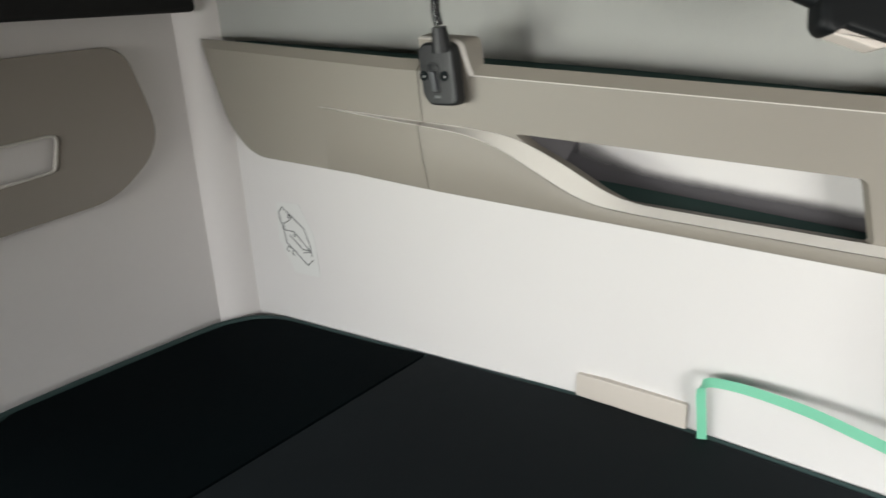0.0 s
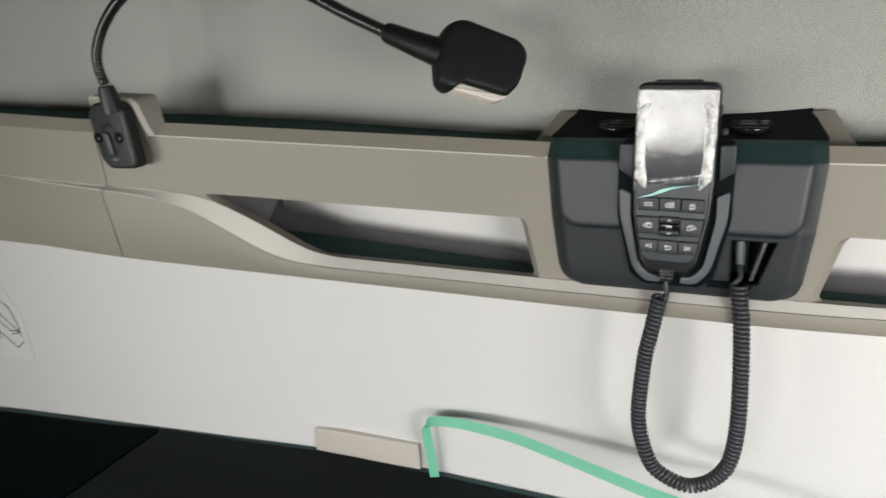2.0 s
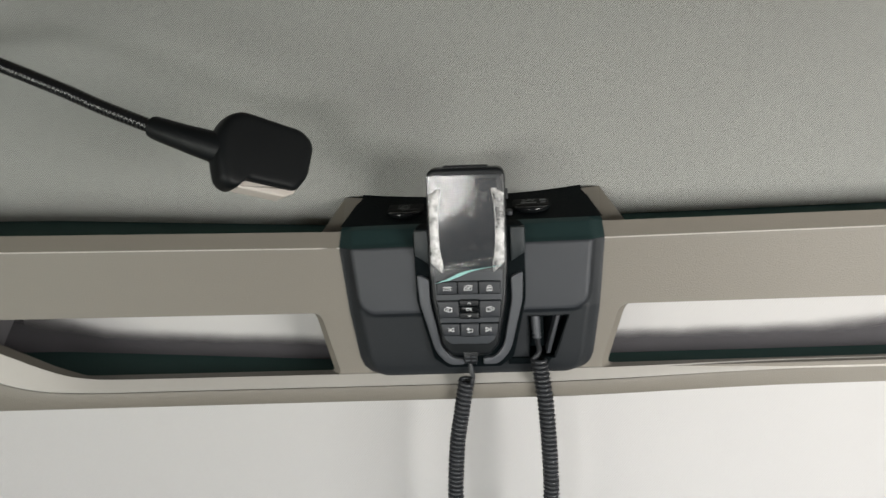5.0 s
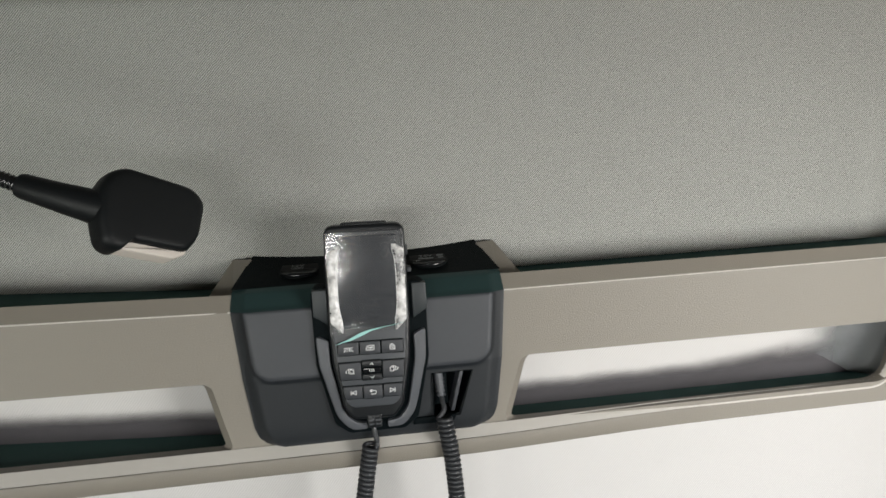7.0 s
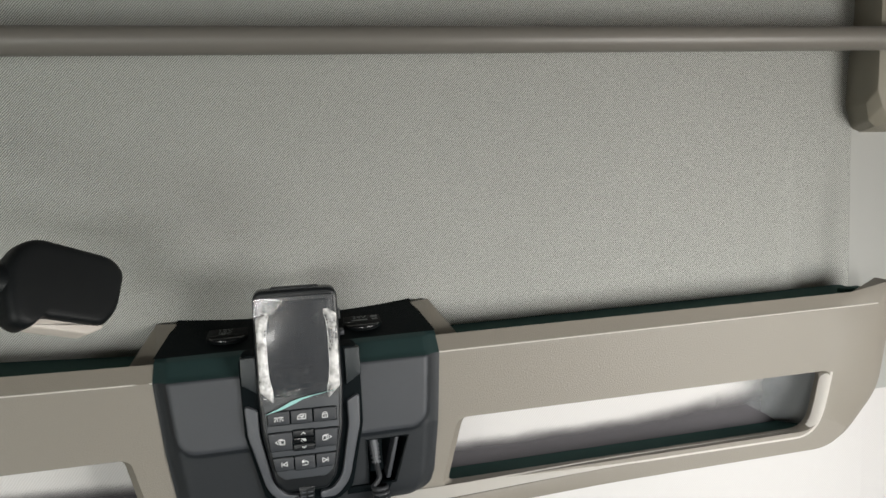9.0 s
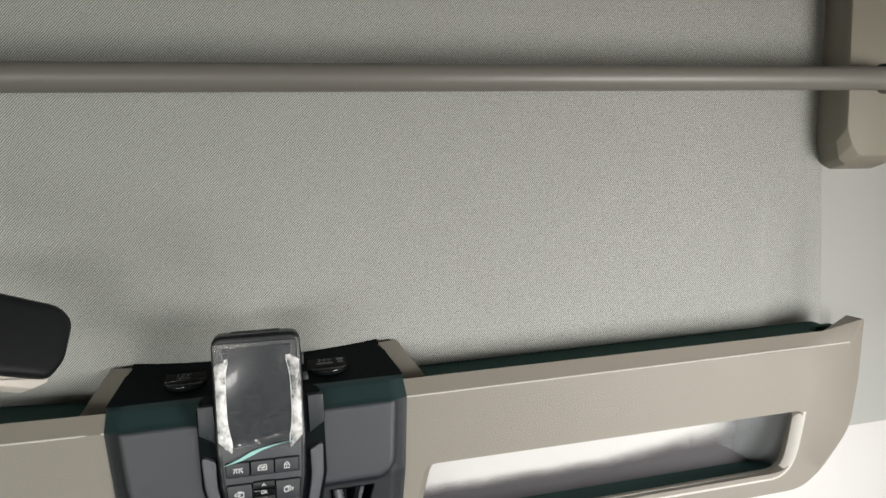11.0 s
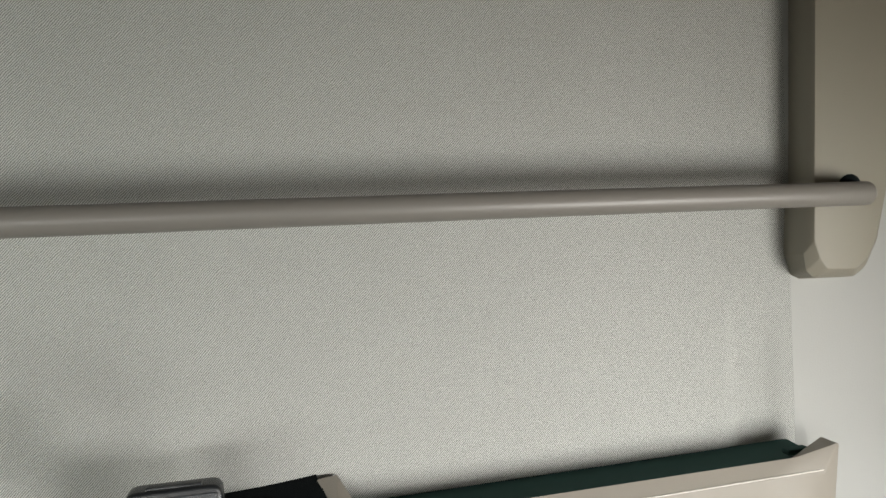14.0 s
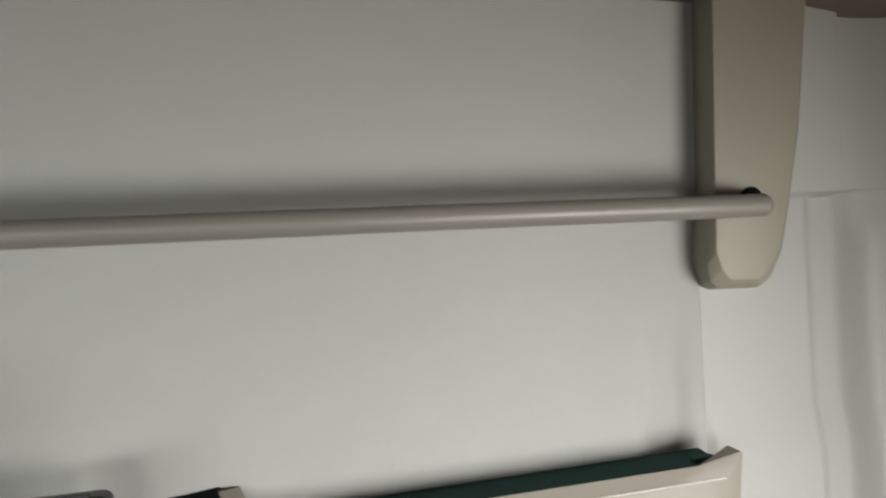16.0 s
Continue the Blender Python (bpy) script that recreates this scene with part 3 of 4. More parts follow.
# ---- hanging rail with its brackets ----
def rail():
    t = thing("grab_rail", "grey painted tube rail on olive-grey plastic brackets", "rail", (0, 0, 0))
    pts = [(-0.99, -0.072, 1.588), (-0.48, -0.026, 1.581), (-0.095, -0.011, 1.5754), (0.288, -0.008, 1.5692), (0.580, -0.008, 1.5640), (0.606, -0.004, 1.5637), (0.621, 0.009, 1.5636), (0.625, 0.022, 1.5636), (0.625, 0.050, 1.5636)]
    part("tube", sweep(spline(pts, 6), 0.0109, 20), TUBE, t)
    face = [(0.593, 1.83), (0.583, 1.58), (0.582, 1.545), (0.581, 1.521), (0.587, 1.504), (0.595, 1.4925), (0.628, 1.491), (0.639, 1.498), (0.653, 1.5205), (0.666, 1.568), (0.681, 1.64), (0.704, 1.83)]
    brow = [(0.592, 1.83), (0.581, 1.58), (0.579, 1.545), (0.578, 1.509), (0.581, 1.491), (0.589, 1.484), (0.636, 1.482), (0.650, 1.491), (0.665, 1.517), (0.677, 1.567), (0.692, 1.64), (0.715, 1.83)]
    base = [(0.6005, 1.83), (0.592, 1.58), (0.585, 1.545), (0.583, 1.506), (0.591, 1.483), (0.602, 1.4785), (0.658, 1.4765), (0.674, 1.487), (0.690, 1.515), (0.703, 1.566), (0.717, 1.64), (0.735, 1.83)]
    bm = bmesh.new()
    rings = []
    for outline, y in ((face, 0.0280), (brow, 0.0400), (base, 0.0800)):
        rings.append([bm.verts.new((x + 0.0015, y, z)) for x, z in rounded(outline, [0, 0.05, 0.04, 0.02, 0.008, 0.008, 0.010, 0.016, 0.03, 0.08, 0.10, 0], 6)])
    for p, q in zip(rings, rings[1:]):
        for i in range(len(p)):
            bm.faces.new((p[i], p[(i + 1) % len(p)], q[(i + 1) % len(p)], q[i]))
    front = bm.faces.new(rings[0])
    bm.faces.new(rings[-1][::-1])
    bmesh.ops.recalc_face_normals(bm, faces=bm.faces[:])
    bmesh.ops.bevel(bm, geom=list(front.edges), offset=0.0012, segments=2, profile=0.5, affect="EDGES")
    b = part("bracket", bm, BRACKET, t, smooth=30)
    part("socket", sweep([(0.624, 0.0272, 1.5690), (0.624, 0.036, 1.5690)], 0.0138, 20), CONSOLE_TOP, b, "black rim where the tube enters")
    return t


rail()


# ---- control console ----
def console():
    t = thing("control_console", "charcoal plastic control console set into the rear trim", "console", (0, 0, 0))
    zs = [1.1865, 1.1880, 1.1920, 1.1985, 1.2070, 1.248, 1.2515, 1.311, 1.3255, 1.3285]
    ys = [-0.0010, -0.0030, -0.0053, -0.0065, -0.0072, -0.0085, -0.0088, -0.0065, 0.0035, 0.0085]
    hw = [0.0900, 0.0950, 0.1010, 0.1050, 0.1080, 0.1130, 0.1135, 0.1185, 0.1175, 0.1165]
    bay = [(0.0490, 1.2435), (0.0840, 1.2435), (0.0710, 1.2050), (0.0490, 1.2050)]

    def half(z):
        return float(np.interp(z, zs, hw))

    def raised(x, z):
        """How far the upper pads stand out, from 0 to 1."""
        ax, edge = abs(x), half(z) - 0.0125
        corner = max(0.0, ax - (edge - 0.016)) ** 2 + max(0.0, 1.2665 - z) ** 2
        inside = min(edge - ax, z - 1.2500, 0.016 - math.sqrt(corner) if corner > 0 else 1)
        return smooth01(-0.0040, 0.0040, inside) * (1 - smooth01(1.309, 1.315, z))

    def depth(x, z):
        rim = half(z) - abs(x)
        y = float(np.interp(z, zs, ys)) + 0.0060 * (1 - smooth01(0.0, 0.015, rim)) + 0.026 * (1 - smooth01(0.0, 0.0008, rim))
        return y - 0.0024 * raised(x, z)

    left, right = 0.0490, (lambda z: float(np.interp(z, [1.10, 1.2050, 1.2435, 1.35], [0.0710, 0.0710, 0.0840, 0.0840])))
    rim = [0, 0.003, 0.008, 0.015]
    spans = ([f for f in rim] + [0.015 + 0.985 * k / 152 for k in range(1, 153)], [k / 16 for k in range(1, 17)], [k / 40 * 0.94 for k in range(1, 41)] + [0.965, 0.985, 0.994, 1.0])
    rows = [1.1865 + 0.0185 * k / 9 for k in range(9)] + [1.2050 + 0.0385 * k / 18 for k in range(18)] + [1.2435 + 0.0850 * k / 80 for k in range(81)]
    cols = [(0, f) for f in spans[0]] + [(1, f) for f in spans[1]] + [(2, f) for f in spans[2]]

    def across(i, z):
        """Place along x of column i; two columns follow the sides of the socket bay."""
        s, f = cols[i]
        a, b = ((-half(z), left), (left, right(z)), (right(z), half(z)))[s]
        return a + (b - a) * f

    bay_x, bay_z = (len(spans[0]), len(spans[0]) + len(spans[1])), (9, 27)
    meshes, made = {}, {}

    def vert(name, i, j):
        key = (name, i, j)
        if key not in made:
            x = across(i, rows[j])
            made[key] = meshes.setdefault(name, bmesh.new()).verts.new((x, depth(x, rows[j]), rows[j]))
        return made[key]

    for j in range(len(rows) - 1):
        for i in range(len(cols) - 1):
            if bay_x[0] - 1 <= i < bay_x[1] - 1 and bay_z[0] <= j < bay_z[1]:
                continue
            z = (rows[j] + rows[j + 1]) / 2
            x = (across(i, z) + across(i + 1, z)) / 2
            name = "top" if z > 1.3115 else ("pad_r" if x > 0 else "pad_l") if raised(x, z) > 0.5 and abs(x) > 0.045 else "fascia"
            quad = [vert(name, *c) for c in ((i, j), (i + 1, j), (i + 1, j + 1), (i, j + 1))]
            meshes[name].faces.new(quad)
    part("fascia", meshes["fascia"], CONSOLE, t, "", 50)
    # pads in the lighter tone, as if lit more than the fascia
    for side in ("pad_l", "pad_r"):
        part("fascia_pad", meshes[side], PAD, t, "raised charcoal pad, lit tone put into its colour", 50)
    part("top_bevel", meshes["top"], BEVEL, t, "dark bevel with reflected teal light in its colour", 50)
    part("top_cover", grid(24, 6, lambda u, v: ((2 * u - 1) * (0.1165 + (0.104 - 0.1165) * v), 0.0085 + 0.066 * v, 1.3285 + 0.0125 * v + 0.006 * v * abs(2 * u - 1) ** 2)), CONSOLE_TOP, t, "black top cover")
    # socket bay: frame, walls and back
    bm = bmesh.new()
    loops = []
    for grow, y in ((0.0009, -0.0070), (0.0009, -0.0096), (-0.0004, -0.0094), (-0.0008, -0.004), (-0.0008, 0.020)):
        c = (0.064, 1.2245)
        loops.append([bm.verts.new((x + math.copysign(grow, x - c[0]), y, z + math.copysign(grow, z - c[1]))) for x, z in bay])
    for p, q in zip(loops, loops[1:]):
        for i in range(4):
            bm.faces.new((p[i], p[(i + 1) % 4], q[(i + 1) % 4], q[i]))
    bm.faces.new(loops[-1])
    bmesh.ops.recalc_face_normals(bm, faces=bm.faces[:])
    part("socket_bay", bm, CONSOLE_TOP, t, "black recessed socket bay", 20)
    part("bay_rib", prism([(0.0735, 1.2425), (0.0768, 1.2425), (0.0675, 1.2065), (0.0640, 1.2065)], -0.0050, 0.012, 0.0008), PAD, t, "grey rib inside the bay")
    part("bay_sill", prism(rounded([(0.0300, 1.2052), (0.0690, 1.2052), (0.0655, 1.1990), (0.0300, 1.1990)], [0, 0.001, 0.004, 0], 4), -0.0098, -0.004, 0.0008), CONSOLE_TOP, t, "black trough below the bay")
    part("connector", box(0.0500, 0.0622, 0.000, 0.020, 1.2120, 1.2430, 0.001), CONSOLE_TOP, t)
    # side cheeks of beige plastic against the trim
    for s in (-1, 1):
        bm = bmesh.new()
        pts = [(0.1045, 0.062, 1.345), (0.117, 0.024, 1.3285), (0.117, 0.031, 1.319), (0.140, 0.030, 1.319), (0.122, 0.068, 1.345)]
        vs = [bm.verts.new((s * x, y, z)) for x, y, z in pts]
        bm.faces.new(vs)
        lo = [bm.verts.new((s * x, y + 0.002, z - 0.02)) for x, y, z in pts]
        for i in range(5):
            j = (i + 1) % 5
            bm.faces.new((vs[i], vs[j], lo[j], lo[i]))
        bmesh.ops.recalc_face_normals(bm, faces=bm.faces[:])
        part("cheek", bm, BEIGE, t, "beige cheek beside the console", 0)
    # cradle: black well, grey fork
    well = rounded([(-0.0490, 1.3285), (0.0475, 1.3285), (0.0470, 1.262), (0.0350, 1.208), (0.023, 1.1985), (-0.025, 1.1985), (-0.0372, 1.208), (-0.0490, 1.262)], 0.008)
    part("cradle_well", prism(well, -0.0125, 0.012, 0.0012), CONSOLE_TOP, t, "black cradle well")
    for s in (-1, 1):
        o = -0.0012
        fork = [(0.0452, 1.289), (0.0440, 1.262), (0.0325, 1.2145), (0.0215, 1.2025), (0.0085, 1.2025), (0.0085, 1.2085), (0.0185, 1.2095), (0.0270, 1.2200), (0.0350, 1.262), (0.0350, 1.283)]
        fork = [(o + s * x * 1.025, z) for x, z in fork]
        part("fork", prism(rounded(fork if s > 0 else fork[::-1], [0.003, 0.03, 0.03, 0.012, 0.002, 0.002, 0.010, 0.02, 0.04, 0.003] if s > 0 else [0.003, 0.04, 0.02, 0.010, 0.002, 0.002, 0.012, 0.03, 0.03, 0.003], 6), -0.0165, -0.008, 0.0012), CRADLE, t, "grey cradle arm")
        ear = [(s * 0.0355, 1.327), (s * 0.0475, 1.327), (s * 0.0478, 1.305), (s * 0.0355, 1.297)]
        part("ear", prism(ear if s > 0 else ear[::-1], -0.0155, -0.008, 0.001), EAR, t, "dark grey upper cradle plate")
    # covered sockets on the top face
    slope = math.degrees(math.atan2(0.0125, 0.066))
    for x, word in ((-0.0600, "12V"), (0.0560, "24V")):
        d_shape = [(-0.0160, 0.0155), (0.0160, 0.0155), (0.0172, 0.0), *[(0.0172 * math.cos(a), -0.0125 * math.sin(a)) for a in (math.pi * k / 14 for k in range(1, 14))], (-0.0172, 0.0)]
        bm = prism(d_shape, -0.0028, 0.002, 0.0008)
        for v in bm.verts:
            v.co = Vector((v.co.x, v.co.z, -v.co.y))
        bmesh.ops.recalc_face_normals(bm, faces=bm.faces[:])
        cap = part("socket_cap", bm, CAP, t, "black hinged socket cap")
        cap.matrix_world = pose(x, 0.034, 1.3338, slope, 0, 0)
        lip = [(0.0150 * math.cos(a), -0.0118 * math.sin(a), 0.0022 + 0.0008 * math.sin(a)) for a in (radians(18 + 144 * k / 24) for k in range(25))]
        part("pull_lip", sweep(lip, [0.0005 + 0.0021 * math.sin(math.pi * k / 24) for k in range(25)], 10), GLOSS, cap, "glossy rounded lip", 60)
        part("hinge_line", box(-0.0155, 0.0155, 0.0002, 0.0010, 0.0026, 0.0031, 0.0002), GLOSS, cap)
        lettering(word, 0.0078, cap, pose(-0.002, 0.0108, 0.0029), INK, "socket_mark")
        if word == "12V":
            lettering("180W", 0.0046, cap, pose(-0.002, 0.0050, 0.0029), INK, "socket_mark")
        else:
            for u0, u1, v0, v1 in ((-0.009, 0.005, 0.0038, 0.0060), (0.0085, 0.0140, 0.0090, 0.0130), (0.0090, 0.0138, 0.0040, 0.0065)):
                part("socket_mark", box(u0, u1, v0, v1, 0.0026, 0.0030), INK, cap)
    part("latch", box(0.0335, 0.0385, 0.018, 0.030, 1.3300, 1.3345, 0.0012), PAD, t, "small grey latch tab")
    return t


# teal in this colour stands in for greenish light reflected by the bevel
BEVEL = material("teal_lit_bevel", (0.015, 0.034, 0.034), 0.4, vary=0.08, scale=12, bump=0.2, bscale=1600)
CRADLE = material("mid_grey_plastic", (0.090, 0.095, 0.106), 0.4, vary=0.06, scale=15, bump=0.2, bscale=1600)
EAR = material("dark_grey_cradle_plate", (0.023, 0.029, 0.032), 0.42, vary=0.06, scale=15, bump=0.2, bscale=1600)
CAP = material("satin_black_cap", (0.0014, 0.0026, 0.0030), 0.6, vary=0.1, scale=30, spec=0.1)
GLOSS = material("gloss_black", (0.01, 0.011, 0.012), 0.08, vary=0.05, scale=30)
INK = material("faded_grey_print", (0.12, 0.13, 0.13), 0.5, vary=0.05, scale=40)
ICON = material("white_key_print", (0.75, 0.76, 0.76), 0.5, vary=0.03, scale=40)
KEY = material("soft_black_key", (0.036, 0.039, 0.045), 0.42, vary=0.08, scale=30, bump=0.15, bscale=2500)
SHELL = material("remote_charcoal", (0.0060, 0.0075, 0.0092), 0.38, vary=0.08, scale=20, bump=0.15, bscale=2200)
FRONT_PLATE = material("remote_grey_fascia", (0.060, 0.065, 0.073), 0.42, vary=0.06, scale=20, bump=0.15, bscale=2200)
SCREEN = material("dark_screen_glass", (0.020, 0.026, 0.036), 0.25, vary=0.1, scale=4, coat=0.3)
CORD = material("dark_grey_rubber", (0.036, 0.038, 0.042), 0.42, vary=0.08, scale=60)
LAMP_BLACK = material("soft_touch_black", (0.0050, 0.0064, 0.0074), 0.50, vary=0.08, scale=20, bump=0.1, bscale=2000, spec=0.30)
LAMP_GREY = material("dark_slate_plastic", (0.0075, 0.0088, 0.0108), 0.45, vary=0.08, scale=20, bump=0.15, bscale=1800)
DIFFUSER = material("milky_diffuser", (0.72, 0.66, 0.60), 0.3, vary=0.03, scale=20)
STEEL = material("screw_steel", (0.35, 0.35, 0.35), 0.3, metal=1.0, vary=0.05, scale=50)
MINT = material("mint_green_webbing", (0.17, 0.52, 0.34), 0.55, vary=0.06, scale=12, bump=0.3, bscale=1500)
PLATE = material("warm_grey_plate", (0.52, 0.475, 0.425), 0.5, vary=0.03, scale=10, bump=0.15, bscale=1200)
LINE = material("grey_line_print", (0.075, 0.078, 0.078), 0.7, vary=0.1, scale=60)
STICKER = material("clear_matt_sticker", (0.645, 0.648, 0.630), 0.5, vary=0.02, scale=10)


def lettering(words, size, parent, m, mat, name="lettering"):
    c = bpy.data.curves.new(name, "FONT")
    c.body, c.size, c.align_x, c.align_y, c.extrude, c.resolution_u = words, size, "CENTER", "CENTER", 0.00012, 3
    tmp = bpy.data.objects.new(name, c)
    scene.collection.objects.link(tmp)
    me = bpy.data.meshes.new_from_object(tmp.evaluated_get(bpy.context.evaluated_depsgraph_get()))
    bpy.data.objects.remove(tmp)
    me.materials.clear()
    me.materials.append(mat)
    ob = new(name, me)
    ob.parent = parent
    ob.matrix_local = m
    return ob


console()


# ---- remote control in its cradle ----
def strokes(lines, width=0.0006, depth=0.0003):
    """Thin printed strokes in the plane y = 0, given as runs of (x, z)."""
    bm = bmesh.new()
    for run in lines:
        for (x0, z0), (x1, z1) in zip(run, run[1:]):
            d = Vector((x1 - x0, z1 - z0))
            if d.length < 1e-7:
                continue
            n = Vector((-d.y, d.x)).normalized() * width / 2
            e = d.normalized() * width * 0.3
            q = [(x0 - e.x + n.x, z0 - e.y + n.y), (x1 + e.x + n.x, z1 + e.y + n.y), (x1 + e.x - n.x, z1 + e.y - n.y), (x0 - e.x - n.x, z0 - e.y - n.y)]
            f = [bm.verts.new((x, -depth, z)) for x, z in q]
            b = [bm.verts.new((x, 0, z)) for x, z in q]
            bm.faces.new(f)
            for i in range(4):
                bm.faces.new((f[i], f[(i + 1) % 4], b[(i + 1) % 4], b[i]))
    bmesh.ops.recalc_face_normals(bm, faces=bm.faces[:])
    return bm


def circle(cx, cz, r, n=14, a0=0, a1=360):
    return [(cx + r * math.cos(radians(a0 + (a1 - a0) * k / n)), cz + r * math.sin(radians(a0 + (a1 - a0) * k / n))) for k in range(n + 1)]


def remote_control():
    t = thing("remote_control", "charcoal bunk remote control with wrinkled film on its screen", "remote control")
    outline = [(-0.0335, 0.166), (0.0335, 0.166), (0.0345, 0.085), (0.0325, 0.050), (0.0250, 0.010), (0.0170, 0.0), (-0.0170, 0.0), (-0.0250, 0.010), (-0.0325, 0.050), (-0.0345, 0.085)]
    radii = [0.009, 0.009, 0.02, 0.03, 0.012, 0.006, 0.006, 0.012, 0.03, 0.02]
    part("shell", prism(rounded(outline, radii), 0.0, 0.020, 0.003, 3), SHELL, t)
    inner = [(-0.0300, 0.1605), (0.0300, 0.1605), (0.0306, 0.085), (0.0286, 0.050), (0.0222, 0.016), (0.0165, 0.0115), (-0.0165, 0.0115), (-0.0222, 0.016), (-0.0286, 0.050), (-0.0306, 0.085)]
    part("fascia", prism(rounded(inner, [0.003, 0.003, 0.02, 0.03, 0.008, 0.004, 0.004, 0.008, 0.03, 0.02]), -0.0010, 0.004, 0.0008), FRONT_PLATE, t)
    part("screen", prism(rounded([(-0.0262, 0.157), (0.0262, 0.157), (0.0262, 0.0795), (-0.0262, 0.0795)], 0.002), -0.0016, 0.001, 0.0004), SCREEN, t, "dark glass display")
    part("top_tab", prism(rounded([(-0.020, 0.1645), (0.020, 0.1645), (0.019, 0.1680), (-0.019, 0.1680)], 0.002), 0.003, 0.010, 0.001), SHELL, t)
    part("side_key", box(0.0338, 0.0356, 0.006, 0.012, 0.138, 0.147, 0.0006), KEY, t)
    # protective film: clear sheet that lifts and crumples at its sides
    random.seed(4)

    def inner_edge(z):
        """Half width of the part of the film that lies flat."""
        c = min(1.0, abs((z - 0.1155) / 0.0425))
        return 0.0242 * (1 - c ** 3.4) ** (1 / 3.0) if c < 1 else 0.0

    def sheet(u, v):
        x = -0.0325 + 0.0655 * u
        z = 0.0750 + 0.0850 * v + 0.0035 * (u - 0.3) * (1 - v)
        lift = 0.0007 * math.exp(-((z - 0.0785 - 0.17 * (x + 0.02)) / 0.0013) ** 2)
        return x, -0.0022 - lift, z

    part("screen_film", grid(40, 60, sheet), FILM, t, "clear protective film", 60)
    for s in (-1, 1):
        def crumple(u, v, s=s):
            z = 0.0765 + 0.0725 * v
            a, b = 0.0326 - 0.0008 * (1 + noise.noise((z * 260, s * 4.0, 1))), max(0.0215, inner_edge(z))
            a = b + (a - b) * min(1.0, 0.15 + v / 0.14, 0.35 + (1 - v) / 0.10)
            x = a + (b - a) * u
            ridge = math.sin(math.pi * u) ** 0.8
            lift = ridge * (0.0017 + 0.0010 * noise.noise((x * 130 + s * 9, z * 120, 3.1)) + 0.0006 * noise.noise((x * 330, z * 420, 8.0 + s)))
            return s * x, -0.0024 - max(0.0, lift), z

        part("film_fold", grid(14, 70, crumple), FOLD, t, "crumpled edge of the film, its glare painted white", 60)
    for s in (-1, 1):
        run = [(s * (max(0.0215, inner_edge(z)) + 0.0002), -0.0027, z) for z in (0.0800 + 0.066 * k / 40 for k in range(41))]
        part("film_crease", sweep(run, [0.00022 + 0.00022 * abs(noise.noise((0.3 + s, p[2] * 120, 2.0))) for p in run], 5), GLINT, t, "film edge crease painted as a bright glint")
    crease = [(-0.0290, 0.0672), (-0.0180, 0.0712), (-0.0080, 0.0762), (-0.0010, 0.0782), (0.0120, 0.0802), (0.0300, 0.0826), (0.0120, 0.0797), (0.0010, 0.0770), (-0.0060, 0.0738), (-0.0160, 0.0700)]
    part("film_crease", prism(crease, -0.0046, -0.0040, 0.0), TEAL_GLINT, t, "film crease painted as a teal-white glint")
    # keys
    def key(x0, x1, z0, z1, icon=None, slant=0.0, bend_l=0.0, mat=None, gap=0.0007):
        o = [(x0, z1), (x1, z1), (x1 - slant, z0), (x0 + bend_l, z0)]
        k = part("key", prism(rounded(o, 0.0012, 3), -0.0028, 0.0, 0.0006), mat or KEY, t)
        around = [(x0 - gap, z1 + gap), (x1 + gap, z1 + gap), (x1 - slant + gap, z0 - gap), (x0 + bend_l - gap, z0 - gap)]
        part("key_gap", prism(rounded(around, 0.0016, 3), -0.0013, 0.0), CONSOLE_TOP, k, "black gap round the key")
        if icon:
            cx, cz = (x0 + x1 + bend_l - slant) / 2, (z0 + z1) / 2
            i = part("key_symbol", strokes([[(cx + x, cz + z) for x, z in run] for run in icon]), ICON, k)
            i.location.y = -0.00285
        return k

    lamp = [[(-0.0035, 0.001), (0.0035, 0.001)], [(-0.002, 0), (-0.0035, -0.002)], [(-0.0008, 0), (-0.001, -0.002)], [(0.0008, 0), (0.001, -0.002)], [(0.002, 0), (0.0035, -0.002)]]
    pane = [[(-0.0032, -0.0018), (-0.0032, 0.0004), (-0.0012, 0.002), (0.0032, 0.002), (0.0032, -0.0018), (-0.0032, -0.0018)], [(-0.0020, 0.0002), (0.0020, 0.0002)], [(0, -0.001), (0.0018, 0.0012)]]
    lock = [[(-0.002, -0.0025), (0.002, -0.0025), (0.002, 0.0003), (-0.002, 0.0003), (-0.002, -0.0025)], circle(0, 0.0006, 0.0014, 8, 0, 180), [(0, -0.0016), (0, -0.0006)]]
    pages = [[(-0.0005, -0.002), (0.0025, -0.002), (0.0025, 0.0014), (-0.0005, 0.0014), (-0.0005, -0.002)], [(-0.0012, -0.0012), (-0.0018, -0.0012), (-0.0018, 0.0022), (0.001, 0.0022), (0.001, 0.0018)], [(-0.003, 0.0012), (-0.0042, 0), (-0.003, -0.0012)]]
    flip = [[(-x, z) for x, z in run] for run in pages]
    prev = [[(-0.0022, 0.0017), (-0.0022, -0.0017)], [(0.002, 0.0017), (-0.0014, 0), (0.002, -0.0017), (0.002, 0.0017)]]
    nxt = [[(-x, z) for x, z in run] for run in prev]
    ret = [[(-0.0008, 0.0022), (-0.0026, 0.0010), (-0.0008, -0.0002)], [(-0.0026, 0.0010), (0.0012, 0.0010)], circle(0.0012, -0.0004, 0.0014, 8, 90, -90), [(0.0012, -0.0018), (-0.002, -0.0018)]]
    key(-0.0272, -0.0102, 0.0572, 0.0680, lamp, 0, 0.0002)
    key(-0.0090, 0.0080, 0.0572, 0.0680, pane)
    key(0.0092, 0.0272, 0.0572, 0.0680, lock, 0.0002)
    key(-0.0276, -0.0092, 0.0362, 0.0508, pages, 0, 0.0012)
